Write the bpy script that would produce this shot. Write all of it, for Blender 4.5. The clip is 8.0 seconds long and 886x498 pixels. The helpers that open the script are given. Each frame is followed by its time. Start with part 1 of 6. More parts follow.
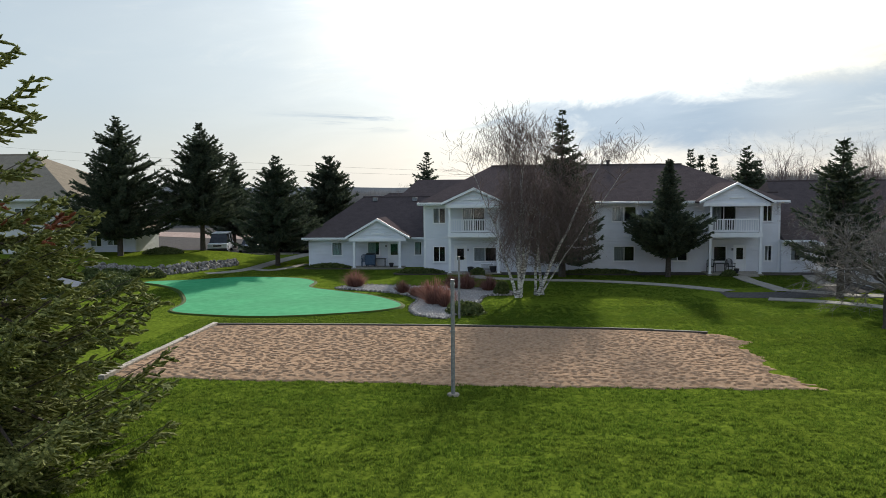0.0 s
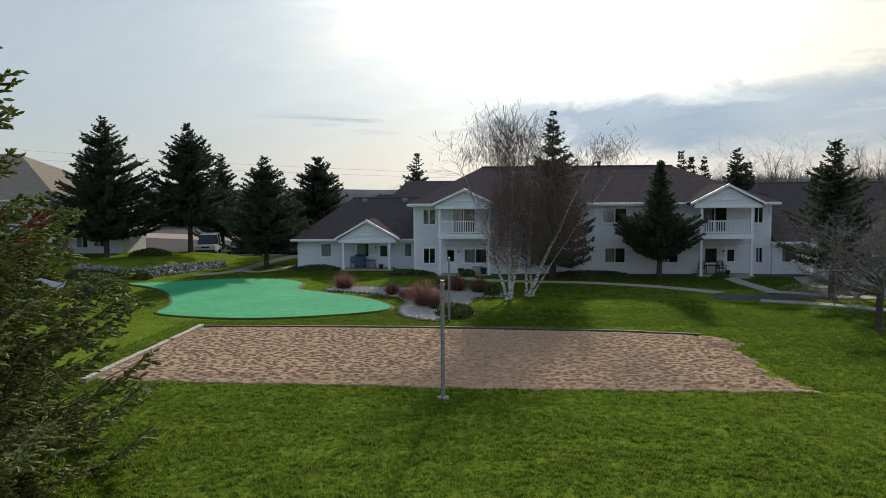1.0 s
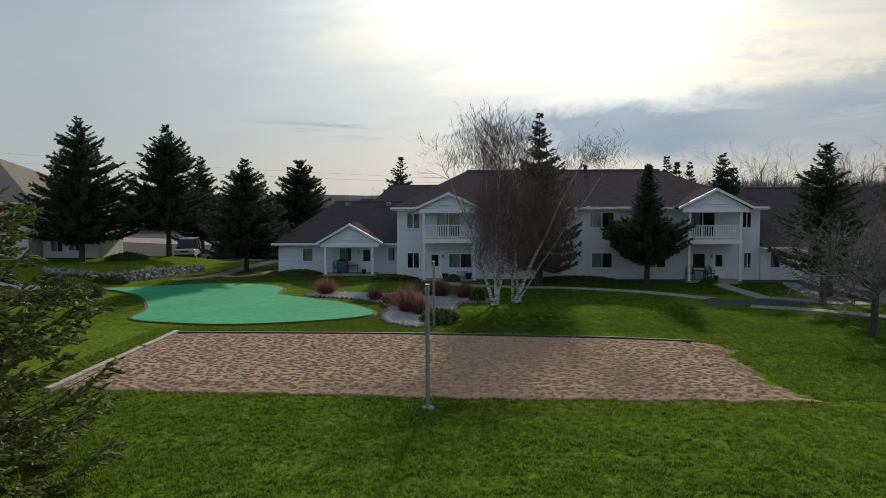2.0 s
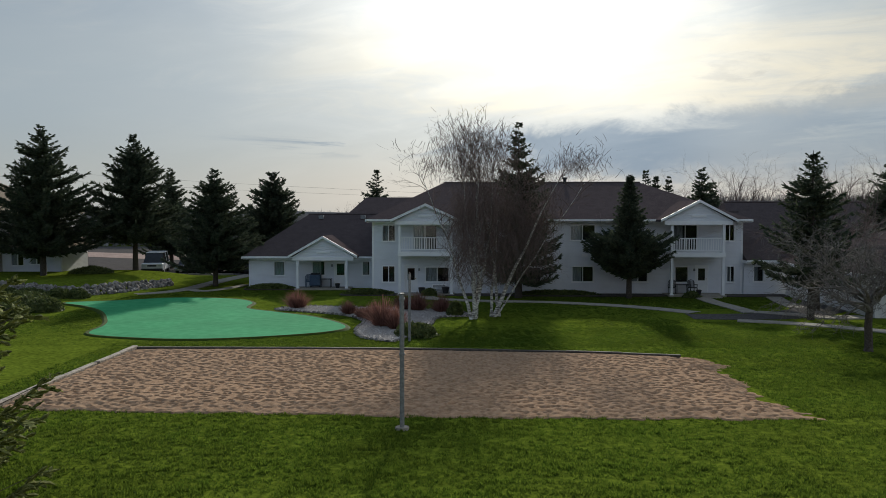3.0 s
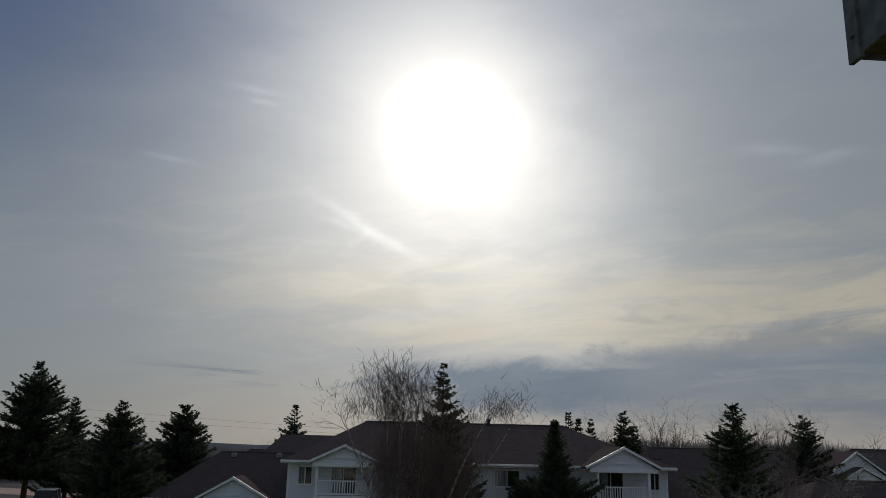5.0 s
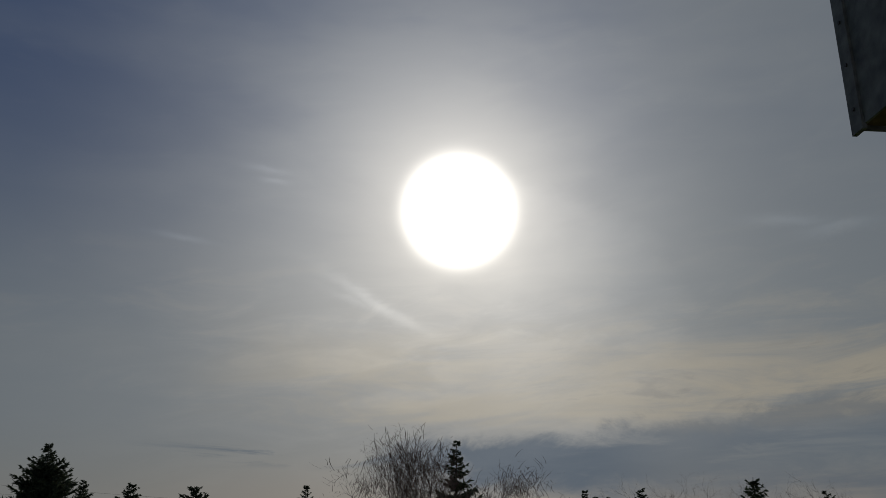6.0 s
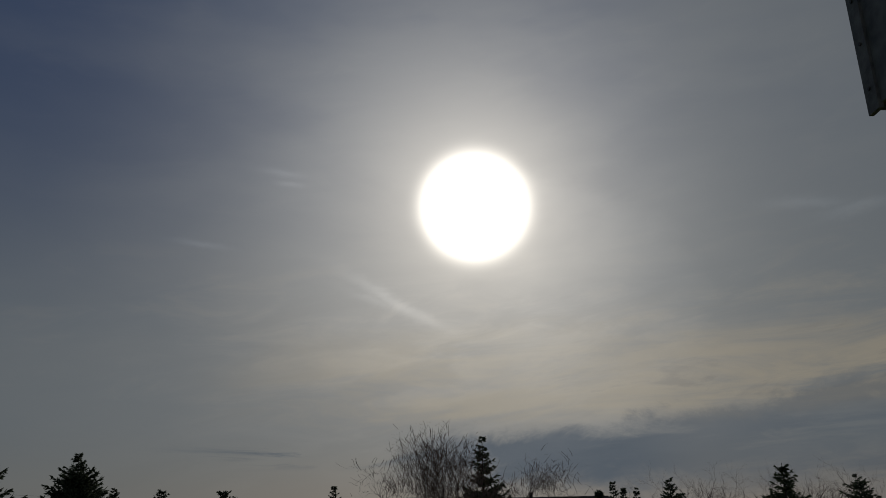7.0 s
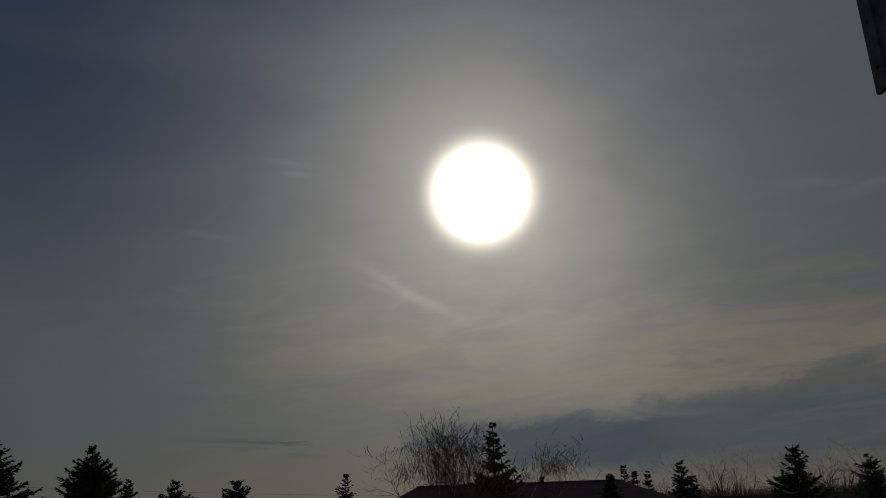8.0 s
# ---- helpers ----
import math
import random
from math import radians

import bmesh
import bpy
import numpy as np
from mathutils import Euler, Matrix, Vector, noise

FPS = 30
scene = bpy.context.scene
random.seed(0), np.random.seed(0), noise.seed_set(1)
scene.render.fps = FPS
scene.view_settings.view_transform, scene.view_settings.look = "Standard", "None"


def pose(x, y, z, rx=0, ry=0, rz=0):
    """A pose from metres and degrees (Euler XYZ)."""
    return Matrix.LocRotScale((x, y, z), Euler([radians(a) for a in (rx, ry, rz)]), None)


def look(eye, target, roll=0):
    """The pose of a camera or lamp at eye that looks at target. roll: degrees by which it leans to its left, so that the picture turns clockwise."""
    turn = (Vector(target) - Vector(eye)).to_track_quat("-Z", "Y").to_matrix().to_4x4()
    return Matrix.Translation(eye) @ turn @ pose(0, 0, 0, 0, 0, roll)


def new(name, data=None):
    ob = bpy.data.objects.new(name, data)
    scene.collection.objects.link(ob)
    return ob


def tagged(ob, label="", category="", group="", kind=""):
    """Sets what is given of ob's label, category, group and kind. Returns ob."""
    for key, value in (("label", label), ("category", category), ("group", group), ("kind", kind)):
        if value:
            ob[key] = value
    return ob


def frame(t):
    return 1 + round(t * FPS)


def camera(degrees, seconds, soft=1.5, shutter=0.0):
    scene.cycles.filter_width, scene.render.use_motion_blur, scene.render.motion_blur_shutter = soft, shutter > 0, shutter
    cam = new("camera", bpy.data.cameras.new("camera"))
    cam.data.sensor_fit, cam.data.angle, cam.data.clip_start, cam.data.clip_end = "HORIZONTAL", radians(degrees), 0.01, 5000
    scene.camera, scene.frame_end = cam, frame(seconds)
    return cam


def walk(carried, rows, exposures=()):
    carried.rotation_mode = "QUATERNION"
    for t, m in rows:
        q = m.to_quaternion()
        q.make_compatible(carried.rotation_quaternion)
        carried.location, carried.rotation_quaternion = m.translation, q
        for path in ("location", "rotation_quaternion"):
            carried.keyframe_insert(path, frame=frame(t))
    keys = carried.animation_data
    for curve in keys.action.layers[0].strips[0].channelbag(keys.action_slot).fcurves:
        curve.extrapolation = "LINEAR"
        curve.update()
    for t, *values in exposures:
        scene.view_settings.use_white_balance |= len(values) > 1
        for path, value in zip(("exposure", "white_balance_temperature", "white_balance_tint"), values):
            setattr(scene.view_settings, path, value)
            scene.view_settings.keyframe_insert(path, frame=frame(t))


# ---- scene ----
from mathutils import geometry

# ------------------------------------------------------------------ camera
cam = camera(56.5, 8.0, soft=0.5)
PATH = [
    (0.0, pose(0.099, -2.117, 6.349, 85.74, 0.48, 4.39)),
    (0.5, pose(0.070, -1.954, 6.321, 85.72, 0.43, 4.06)),
    (1.0, pose(0.083, -1.667, 6.261, 85.89, 0.38, 3.72)),
    (1.5, pose(0.027, -1.202, 6.200, 86.11, 0.28, 3.19)),
    (3.0, pose(-0.106, 1.302, 5.652, 87.524, 0.014, 0.973)),
    (3.5, pose(-0.138, 2.093, 5.497, 89.155, -0.113, -0.264)),
    (4.0, pose(-0.290, 2.40, 5.880, 92.43, -0.53, -1.90)),
    (4.5, pose(-0.335, 2.35, 6.080, 97.97, -0.92, -3.50)),
    (5.0, pose(-0.287, 1.681, 6.134, 103.66, -1.24, -4.54)),
    (5.2, pose(-0.285, 1.671, 6.134, 105.36, -1.37, -4.72)),
    (6.3, pose(-0.284, 1.662, 6.134, 109.08, -0.20, -2.93)),
    (6.5, pose(-0.284, 1.656, 6.134, 108.99, 0.24, -2.56)),
    (7.0, pose(-0.285, 1.651, 6.135, 108.64, 1.10, -1.72)),
    (7.5, pose(-0.286, 1.648, 6.135, 108.20, 1.65, -1.18)),
    (8.0, pose(-0.287, 1.647, 6.135, 107.77, 1.92, -0.92)),
]
EXPOSURES = [(0.0, 0.36, 6500, 7), (1.0, 0.14, 6500, 7), (1.5, -0.06, 6500, 7), (3.0, -0.30, 6500, 7), (3.5, -0.35, 6500, 7),
             (4.0, -0.44, 6500, 8), (4.5, -0.74, 6500, 8), (5.0, -1.16, 6500, 10), (5.2, -1.36, 6500, 10), (6.3, -1.88, 6560, 10),
             (7.0, -2.1, 6650, 10), (7.5, -2.40, 6720, 9), (8.0, -2.75, 6850, 8)]
walk(cam, PATH, EXPOSURES)

# ------------------------------------------------------------------ world and sun
SUN_EL, SUN_AZ = 21.5, 4.5          # degrees; azimuth to the right of +y
sun_way = Vector((math.sin(radians(SUN_AZ)) * math.cos(radians(SUN_EL)),
                  math.cos(radians(SUN_AZ)) * math.cos(radians(SUN_EL)), math.sin(radians(SUN_EL))))
SKY_STRENGTH = 0.075
world = bpy.data.worlds.new("world")
scene.world = world
world.use_nodes = True
wt = world.node_tree
wt.nodes.clear()


def wnode(kind, **kw):
    n = wt.nodes.new(kind)
    for k, v in kw.items():
        n.inputs[k].default_value = v
    return n


def wmath(op, a, b=None, clamp=False):
    n = wt.nodes.new("ShaderNodeMath")
    n.operation, n.use_clamp = op, clamp
    for i, v in enumerate((a, b)):
        if v is None:
            continue
        if isinstance(v, (int, float)):
            n.inputs[i].default_value = v
        else:
            wt.links.new(v, n.inputs[i])
    return n.outputs[0]


def wrange(v, a, b, c=0.0, d=1.0, smooth=True):
    n = wt.nodes.new("ShaderNodeMapRange")
    n.interpolation_type = "SMOOTHSTEP" if smooth else "LINEAR"
    wt.links.new(v, n.inputs["Value"])
    for k, x in zip(("From Min", "From Max", "To Min", "To Max"), (a, b, c, d)):
        n.inputs[k].default_value = x
    return n.outputs[0]


def wmix(f, a, b, mode="MIX"):
    n = wt.nodes.new("ShaderNodeMix")
    n.data_type, n.blend_type = "RGBA", mode
    for i, v in ((0, f), (6, a), (7, b)):
        if isinstance(v, (int, float)):
            n.inputs[i].default_value = v
        elif isinstance(v, tuple):
            n.inputs[i].default_value = (*v, 1)
        else:
            wt.links.new(v, n.inputs[i])
    return n.outputs[2]


def wscale(colour, f):
    n = wt.nodes.new("ShaderNodeVectorMath")
    n.operation = "SCALE"
    wt.links.new(colour, n.inputs[0])
    if isinstance(f, (int, float)):
        n.inputs["Scale"].default_value = f
    else:
        wt.links.new(f, n.inputs["Scale"])
    return n.outputs[0]


wcoord = wt.nodes.new("ShaderNodeTexCoord").outputs["Generated"]
wsep = wt.nodes.new("ShaderNodeSeparateXYZ")
wt.links.new(wcoord, wsep.inputs[0])
sky = wt.nodes.new("ShaderNodeTexSky")
sky.sky_type, sky.sun_disc = "NISHITA", False
sky.sun_elevation, sky.sun_rotation = radians(SUN_EL), radians(SUN_AZ)
sky.air_density, sky.dust_density, sky.ozone_density = 1.0, 1.5, 1.5
# angle from the sun
wdot = wt.nodes.new("ShaderNodeVectorMath")
wdot.operation = "DOT_PRODUCT"
wt.links.new(wcoord, wdot.inputs[0])
wdot.inputs[1].default_value = sun_way
away = wmath("ARCCOSINE", wmath("MINIMUM", wdot.outputs["Value"], 0.999999))
# directions in degrees: to the right of +y, and above the level
up = wmath("MAXIMUM", wsep.outputs["Z"], 0.0)
az = wmath("MULTIPLY", wmath("ARCTAN2", wsep.outputs["X"], wsep.outputs["Y"]), 57.2958)
el = wmath("MULTIPLY", wmath("ARCSINE", up), 57.2958)


def wvec(a, b, c=0.0):
    n = wt.nodes.new("ShaderNodeCombineXYZ")
    for i, v in enumerate((a, b, c)):
        if isinstance(v, (int, float)):
            n.inputs[i].default_value = v
        else:
            wt.links.new(v, n.inputs[i])
    return n.outputs[0]


def wnoise(kx, ky, seed, detail=5.0, rough=0.55, distortion=0.3, shear=0.0):
    """Cloud noise: kx and ky cells a degree, along and up; shear tilts its streaks."""
    e2 = wmath("SUBTRACT", el, wmath("MULTIPLY", az, shear)) if shear else el
    n = wnode("ShaderNodeTexNoise", Scale=1.0, Detail=detail, Roughness=rough, Distortion=distortion)
    wt.links.new(wvec(wmath("MULTIPLY", az, kx), wmath("MULTIPLY", e2, ky), seed), n.inputs["Vector"])
    return n.outputs[0]


def times(*v):
    out = v[0]
    for q in v[1:]:
        out = wmath("MULTIPLY", out, q)
    return out


def wisp(a0, e0, tilt, length, width):
    """A short wisp of cloud at a direction, running along its tilt."""
    c, q = math.cos(radians(tilt)), math.sin(radians(tilt))
    da, de = wmath("MULTIPLY", wmath("SUBTRACT", az, a0), math.cos(radians(e0))), wmath("SUBTRACT", el, e0)
    de = wmath("ADD", de, wmath("MULTIPLY", wmath("SUBTRACT", rough_edge, 0.5), width * 3.2))
    u = wmath("ADD", wmath("MULTIPLY", da, c), wmath("MULTIPLY", de, q))
    v = wmath("SUBTRACT", wmath("MULTIPLY", de, c), wmath("MULTIPLY", da, q))
    d2 = wmath("ADD", wmath("POWER", wmath("DIVIDE", wmath("ABSOLUTE", u), length), 2.0), wmath("POWER", wmath("DIVIDE", wmath("ABSOLUTE", v), width), 2.0))
    return wmath("POWER", 2.71828, wmath("MULTIPLY", d2, -1.0))


rough_edge = wnoise(0.30, 0.55, 7.7, 6.0, 0.65, 0.4)
soft_big = wnoise(0.045, 0.12, 1.3, 4.0, 0.5, 0.2)
streaks = wnoise(0.060, 0.40, 4.1, 7.0, 0.62, 0.6, 0.05)
puffs = wnoise(0.14, 0.34, 6.2, 6.0, 0.6, 0.5)
ripple = wnoise(0.16, 0.62, 9.4, 7.0, 0.62, 0.6, 0.10)
wobble = wmath("SUBTRACT", wnoise(0.12, 0.24, 2.6, 7.0, 0.68, 0.5), 0.5)

SKY_BASE = wscale(sky.outputs[0], SKY_STRENGTH)
veil = wmix(wrange(up, 0.01, 0.13), (0.46, 0.50, 0.52), (0.40, 0.48, 0.56))
veil = wmix(wrange(up, 0.20, 0.60), veil, (0.170, 0.268, 0.470))
# the clearer sky away from the sun
veil = wmix(wrange(away, radians(42), radians(80)), veil, (0.31, 0.42, 0.60))
clear = wmath("MULTIPLY", wrange(az, -5.0, -27.0), wmath("MULTIPLY", wrange(up, 0.15, 0.50), wrange(away, radians(42), radians(60), 1.0, 0.0)))
veil = wmix(wmath("MULTIPLY", clear, 0.7), veil, (0.060, 0.130, 0.340))
base = wmix(0.90, SKY_BASE, veil)
# thin high cloud, thinner away to the left
cover = wrange(az, -24.0, 2.0, 0.25, 1.0)
high = wmix(wrange(el, 10.0, 24.0), (0.68, 0.67, 0.63), (0.50, 0.56, 0.62))
base = wmix(times(wrange(soft_big, 0.38, 0.66), cover, 0.45), base, high)
base = wmix(times(wrange(ripple, 0.50, 0.74), cover, wrange(el, 5.0, 9.0), wrange(el, 13.0, 20.0, 1.0, 0.35), 0.36), base, wmix(wrange(el, 13.0, 25.0), (0.80, 0.74, 0.64), (0.60, 0.64, 0.68)))
base = wmix(times(wrange(az, 10.0, 24.0), wrange(el, 9.0, 14.0), 0.45), base, (0.52, 0.58, 0.61))
# cream bank of cloud below the sun
bank = times(wrange(wmath("ADD", el, wmath("MULTIPLY", wobble, 3.0)), 5.6, 7.4), wrange(wmath("ADD", el, wmath("MULTIPLY", wobble, 6.0)), 9.5, 15.5, 1.0, 0.0), wrange(az, -17.0, 1.0))
base = wmix(times(bank, wrange(streaks, 0.30, 0.60), 0.85), base, (0.95, 0.86, 0.68))
# pale rose light along the horizon
base = wmix(times(wrange(el, 0.5, 5.0, 1.0, 0.0), wrange(az, -20.0, 0.0), 0.55), base, (0.72, 0.64, 0.57))
# heavier blue-grey cloud low on the far side, its top climbing to the right
top = wmath("ADD", wmath("ADD", 6.5, wmath("MULTIPLY", wmath("MAXIMUM", wmath("SUBTRACT", az, 9.0), 0.0), 0.095)), wmath("MULTIPLY", wobble, 5.0))
foot = wmath("ADD", 2.3, wmath("MULTIPLY", wobble, -5.0))
below_top = wrange(wmath("SUBTRACT", top, el), -0.25, 1.1)
above_foot = wrange(wmath("SUBTRACT", el, foot), -1.3, 1.2)
heavy = times(below_top, above_foot, wrange(az, -4.0, 5.0), wrange(az, 13.0, 20.0, 1.0, 0.62), wrange(streaks, 0.30, 0.52, 0.25, 1.0), wrange(puffs, 0.28, 0.46, 0.45, 1.0))
left_streaks = times(wrange(el, 3.6, 4.6), wrange(el, 5.6, 6.8, 1.0, 0.0), wrange(az, -19.0, -9.0), wrange(az, 2.0, 7.0, 1.0, 0.0), wrange(streaks, 0.46, 0.56))
heavy = wmath("MAXIMUM", heavy, wmath("MULTIPLY", left_streaks, 0.75))
base = wmix(wmath("MULTIPLY", heavy, 0.88), base, (0.205, 0.300, 0.425))
grey_bits = times(wrange(el, 7.0, 8.5), wrange(el, 10.5, 13.0, 1.0, 0.0), wrange(az, 4.0, 9.0), wrange(ripple, 0.52, 0.66))
base = wmix(wmath("MULTIPLY", grey_bits, 0.40), base, (0.36, 0.37, 0.38))
# the aureole of the sun behind thin cloud, uneven with the cloud's thickness
core = wmath("POWER", 2.71828, wmath("MULTIPLY", wmath("POWER", wmath("DIVIDE", away, radians(3.15)), 4.0), -1.0))
wide = wmath("MULTIPLY", wmath("POWER", 2.71828, wmath("MULTIPLY", away, -57.3 / 7.0)), 3.9)
patchy = wmath("ADD", 0.80, wmath("MULTIPLY", wmath("ADD", wrange(soft_big, 0.30, 0.70), times(wrange(ripple, 0.36, 0.68), wrange(el, 12.0, 18.0, 1.0, 0.1))), 0.20))
lobe = wmath("ADD", wmath("POWER", wmath("DIVIDE", wmath("ABSOLUTE", wmath("SUBTRACT", az, 4.4)), 16.0), 2.0),
             wmath("POWER", wmath("DIVIDE", wmath("ABSOLUTE", wmath("SUBTRACT", el, 14.0)), 10.0), 2.0))
lobe = wmath("MULTIPLY", wrange(wmath("ADD", lobe, wmath("MULTIPLY", wobble, 0.5)), 0.80, 1.15, 1.0, 0.0), wrange(az, 4.5, 9.0))
glow = wmath("ADD", wmath("MULTIPLY", core, 17.0), times(wide, patchy, wmath("ADD", 0.95, wmath("MULTIPLY", lobe, 0.16)), wmath("SUBTRACT", 1.0, wmath("MULTIPLY", heavy, 0.45))))
halo = wscale(wmix(wrange(away, radians(3.0), radians(14.0)), (1.0, 0.945, 0.85), (0.99, 0.965, 0.915)), glow)
total = wmix(1.0, base, halo, "ADD")
wisps = wisp(-1.2, 14.9, -29.0, 3.4, 0.42)
for w in ((-2.6, 15.1, -18.0, 1.8, 0.30), (27.5, 19.4, -8.0, 2.2, 0.40), (30.5, 18.6, 4.0, 2.0, 0.38), (-9.7, 23.7, -6.0, 1.3, 0.22), (-9.2, 23.0, -4.0, 0.9, 0.20),
          (-15.2, 18.5, -5.0, 1.6, 0.20)):
    wisps = wmath("MAXIMUM", wisps, wmath("MULTIPLY", wisp(*w), 0.6))
total = wmix(wmath("MULTIPLY", wisps, 0.34), total, wscale(total, 1.75))
wbg = wt.nodes.new("ShaderNodeBackground")
wt.links.new(total, wbg.inputs[0])
wbg.inputs[1].default_value = 1.0
wout = wt.nodes.new("ShaderNodeOutputWorld")
wt.links.new(wbg.outputs[0], wout.inputs[0])

sun = new("sun", bpy.data.lights.new("sun", "SUN"))
sun.data.energy, sun.data.angle, sun.data.color = 5.0, radians(2.0), (1.0, 0.95, 0.87)
sun.matrix_world = look((0, 0, 40), Vector((0, 0, 40)) - sun_way)

# ------------------------------------------------------------------ materials


def shade(name, c1, c2, scale=3.0, rough=0.8, bump=0.0, bscale=40.0, metal=0.0, detail=5.0, big=0.0, rand=0.0, spec=0.4,
          stretch=(1, 1, 1)):
    """A surface of two colours mixed by noise at a real size, with larger stains, relief and a random shift a piece."""
    m = bpy.data.materials.new(name)
    m.use_nodes = True
    t = m.node_tree
    b = t.nodes["Principled BSDF"]
    geo = t.nodes.new("ShaderNodeNewGeometry")
    mp = t.nodes.new("ShaderNodeMapping")
    mp.inputs["Scale"].default_value = stretch
    t.links.new(geo.outputs["Position"], mp.inputs[0])
    n = t.nodes.new("ShaderNodeTexNoise")
    n.inputs["Scale"].default_value, n.inputs["Detail"].default_value = scale, detail
    t.links.new(mp.outputs[0], n.inputs["Vector"])
    r = t.nodes.new("ShaderNodeMapRange")
    r.inputs["From Min"].default_value, r.inputs["From Max"].default_value = 0.32, 0.68
    t.links.new(n.outputs[0], r.inputs[0])
    mix = t.nodes.new("ShaderNodeMix")
    mix.data_type = "RGBA"
    mix.inputs[6].default_value, mix.inputs[7].default_value = (*c1, 1), (*c2, 1)
    t.links.new(r.outputs[0], mix.inputs[0])
    colour = mix.outputs[2]
    if big or rand:
        n2 = t.nodes.new("ShaderNodeTexNoise")
        n2.inputs["Scale"].default_value, n2.inputs["Detail"].default_value = scale * 0.13, 3.0
        t.links.new(geo.outputs["Position"], n2.inputs["Vector"])
        ob = t.nodes.new("ShaderNodeObjectInfo")
        a = t.nodes.new("ShaderNodeMath")
        a.operation = "MULTIPLY_ADD"
        a.inputs[1].default_value, a.inputs[2].default_value = 2.4 * big, 1.0 - 1.2 * big - rand / 2
        t.links.new(n2.outputs[0], a.inputs[0])
        c = t.nodes.new("ShaderNodeMath")
        c.operation = "MULTIPLY_ADD"
        c.inputs[1].default_value = rand
        t.links.new(ob.outputs["Random"], c.inputs[0])
        t.links.new(a.outputs[0], c.inputs[2])
        v = t.nodes.new("ShaderNodeVectorMath")
        v.operation = "SCALE"
        t.links.new(colour, v.inputs[0])
        t.links.new(c.outputs[0], v.inputs["Scale"])
        colour = v.outputs[0]
    t.links.new(colour, b.inputs["Base Color"])
    b.inputs["Roughness"].default_value, b.inputs["Metallic"].default_value = rough, metal
    b.inputs["Specular IOR Level"].default_value = spec
    if bump:
        n3 = t.nodes.new("ShaderNodeTexNoise")
        n3.inputs["Scale"].default_value, n3.inputs["Detail"].default_value = bscale, 4.0
        t.links.new(mp.outputs[0], n3.inputs["Vector"])
        bp = t.nodes.new("ShaderNodeBump")
        bp.inputs["Strength"].default_value, bp.inputs["Distance"].default_value = bump, 0.02
        t.links.new(n3.outputs[0], bp.inputs["Height"])
        t.links.new(bp.outputs[0], b.inputs["Normal"])
    return m


def leafy(name, c1, c2, through_light=0.25, rough=0.6):
    """Foliage: colour varies leaf by leaf, and some light passes through."""
    m = bpy.data.materials.new(name)
    m.use_nodes = True
    t = m.node_tree
    b = t.nodes["Principled BSDF"]
    geo = t.nodes.new("ShaderNodeNewGeometry")
    mix = t.nodes.new("ShaderNodeMix")
    mix.data_type = "RGBA"
    mix.inputs[6].default_value, mix.inputs[7].default_value = (*c1, 1), (*c2, 1)
    t.links.new(geo.outputs["Random Per Island"], mix.inputs[0])
    t.links.new(mix.outputs[2], b.inputs["Base Color"])
    b.inputs["Roughness"].default_value = rough
    b.inputs["Specular IOR Level"].default_value = 0.1
    tr = t.nodes.new("ShaderNodeBsdfTranslucent")
    t.links.new(mix.outputs[2], tr.inputs[0])
    ms = t.nodes.new("ShaderNodeMixShader")
    ms.inputs[0].default_value = through_light
    t.links.new(b.outputs[0], ms.inputs[1])
    t.links.new(tr.outputs[0], ms.inputs[2])
    t.links.new(ms.outputs[0], t.nodes["Material Output"].inputs[0])
    return m


def siding(name, colour):
    """Painted lap siding: boards 0.11 m high, slightly dirty."""
    m = shade(name, colour, tuple(c * 0.9 for c in colour), 0.9, 0.55, big=0.05)
    t = m.node_tree
    b = t.nodes["Principled BSDF"]
    geo = t.nodes.new("ShaderNodeNewGeometry")
    sep = t.nodes.new("ShaderNodeSeparateXYZ")
    t.links.new(geo.outputs["Position"], sep.inputs[0])
    d = t.nodes.new("ShaderNodeMath")
    d.operation = "DIVIDE"
    d.inputs[1].default_value = 0.115
    t.links.new(sep.outputs["Z"], d.inputs[0])
    f = t.nodes.new("ShaderNodeMath")
    f.operation = "FRACT"
    t.links.new(d.outputs[0], f.inputs[0])
    bp = t.nodes.new("ShaderNodeBump")
    bp.inputs["Strength"].default_value, bp.inputs["Distance"].default_value = 1.0, -0.012
    t.links.new(f.outputs[0], bp.inputs["Height"])
    t.links.new(bp.outputs[0], b.inputs["Normal"])
    return m


M_LAWN = shade("lawn", (0.062, 0.090, 0.011), (0.152, 0.194, 0.022), 6.0, 1.0, 1.0, 38.0, big=0.3, spec=0.0)
M_BLADE = leafy("grass_blade", (0.043, 0.083, 0.010), (0.140, 0.202, 0.024), 0.55, 0.9)


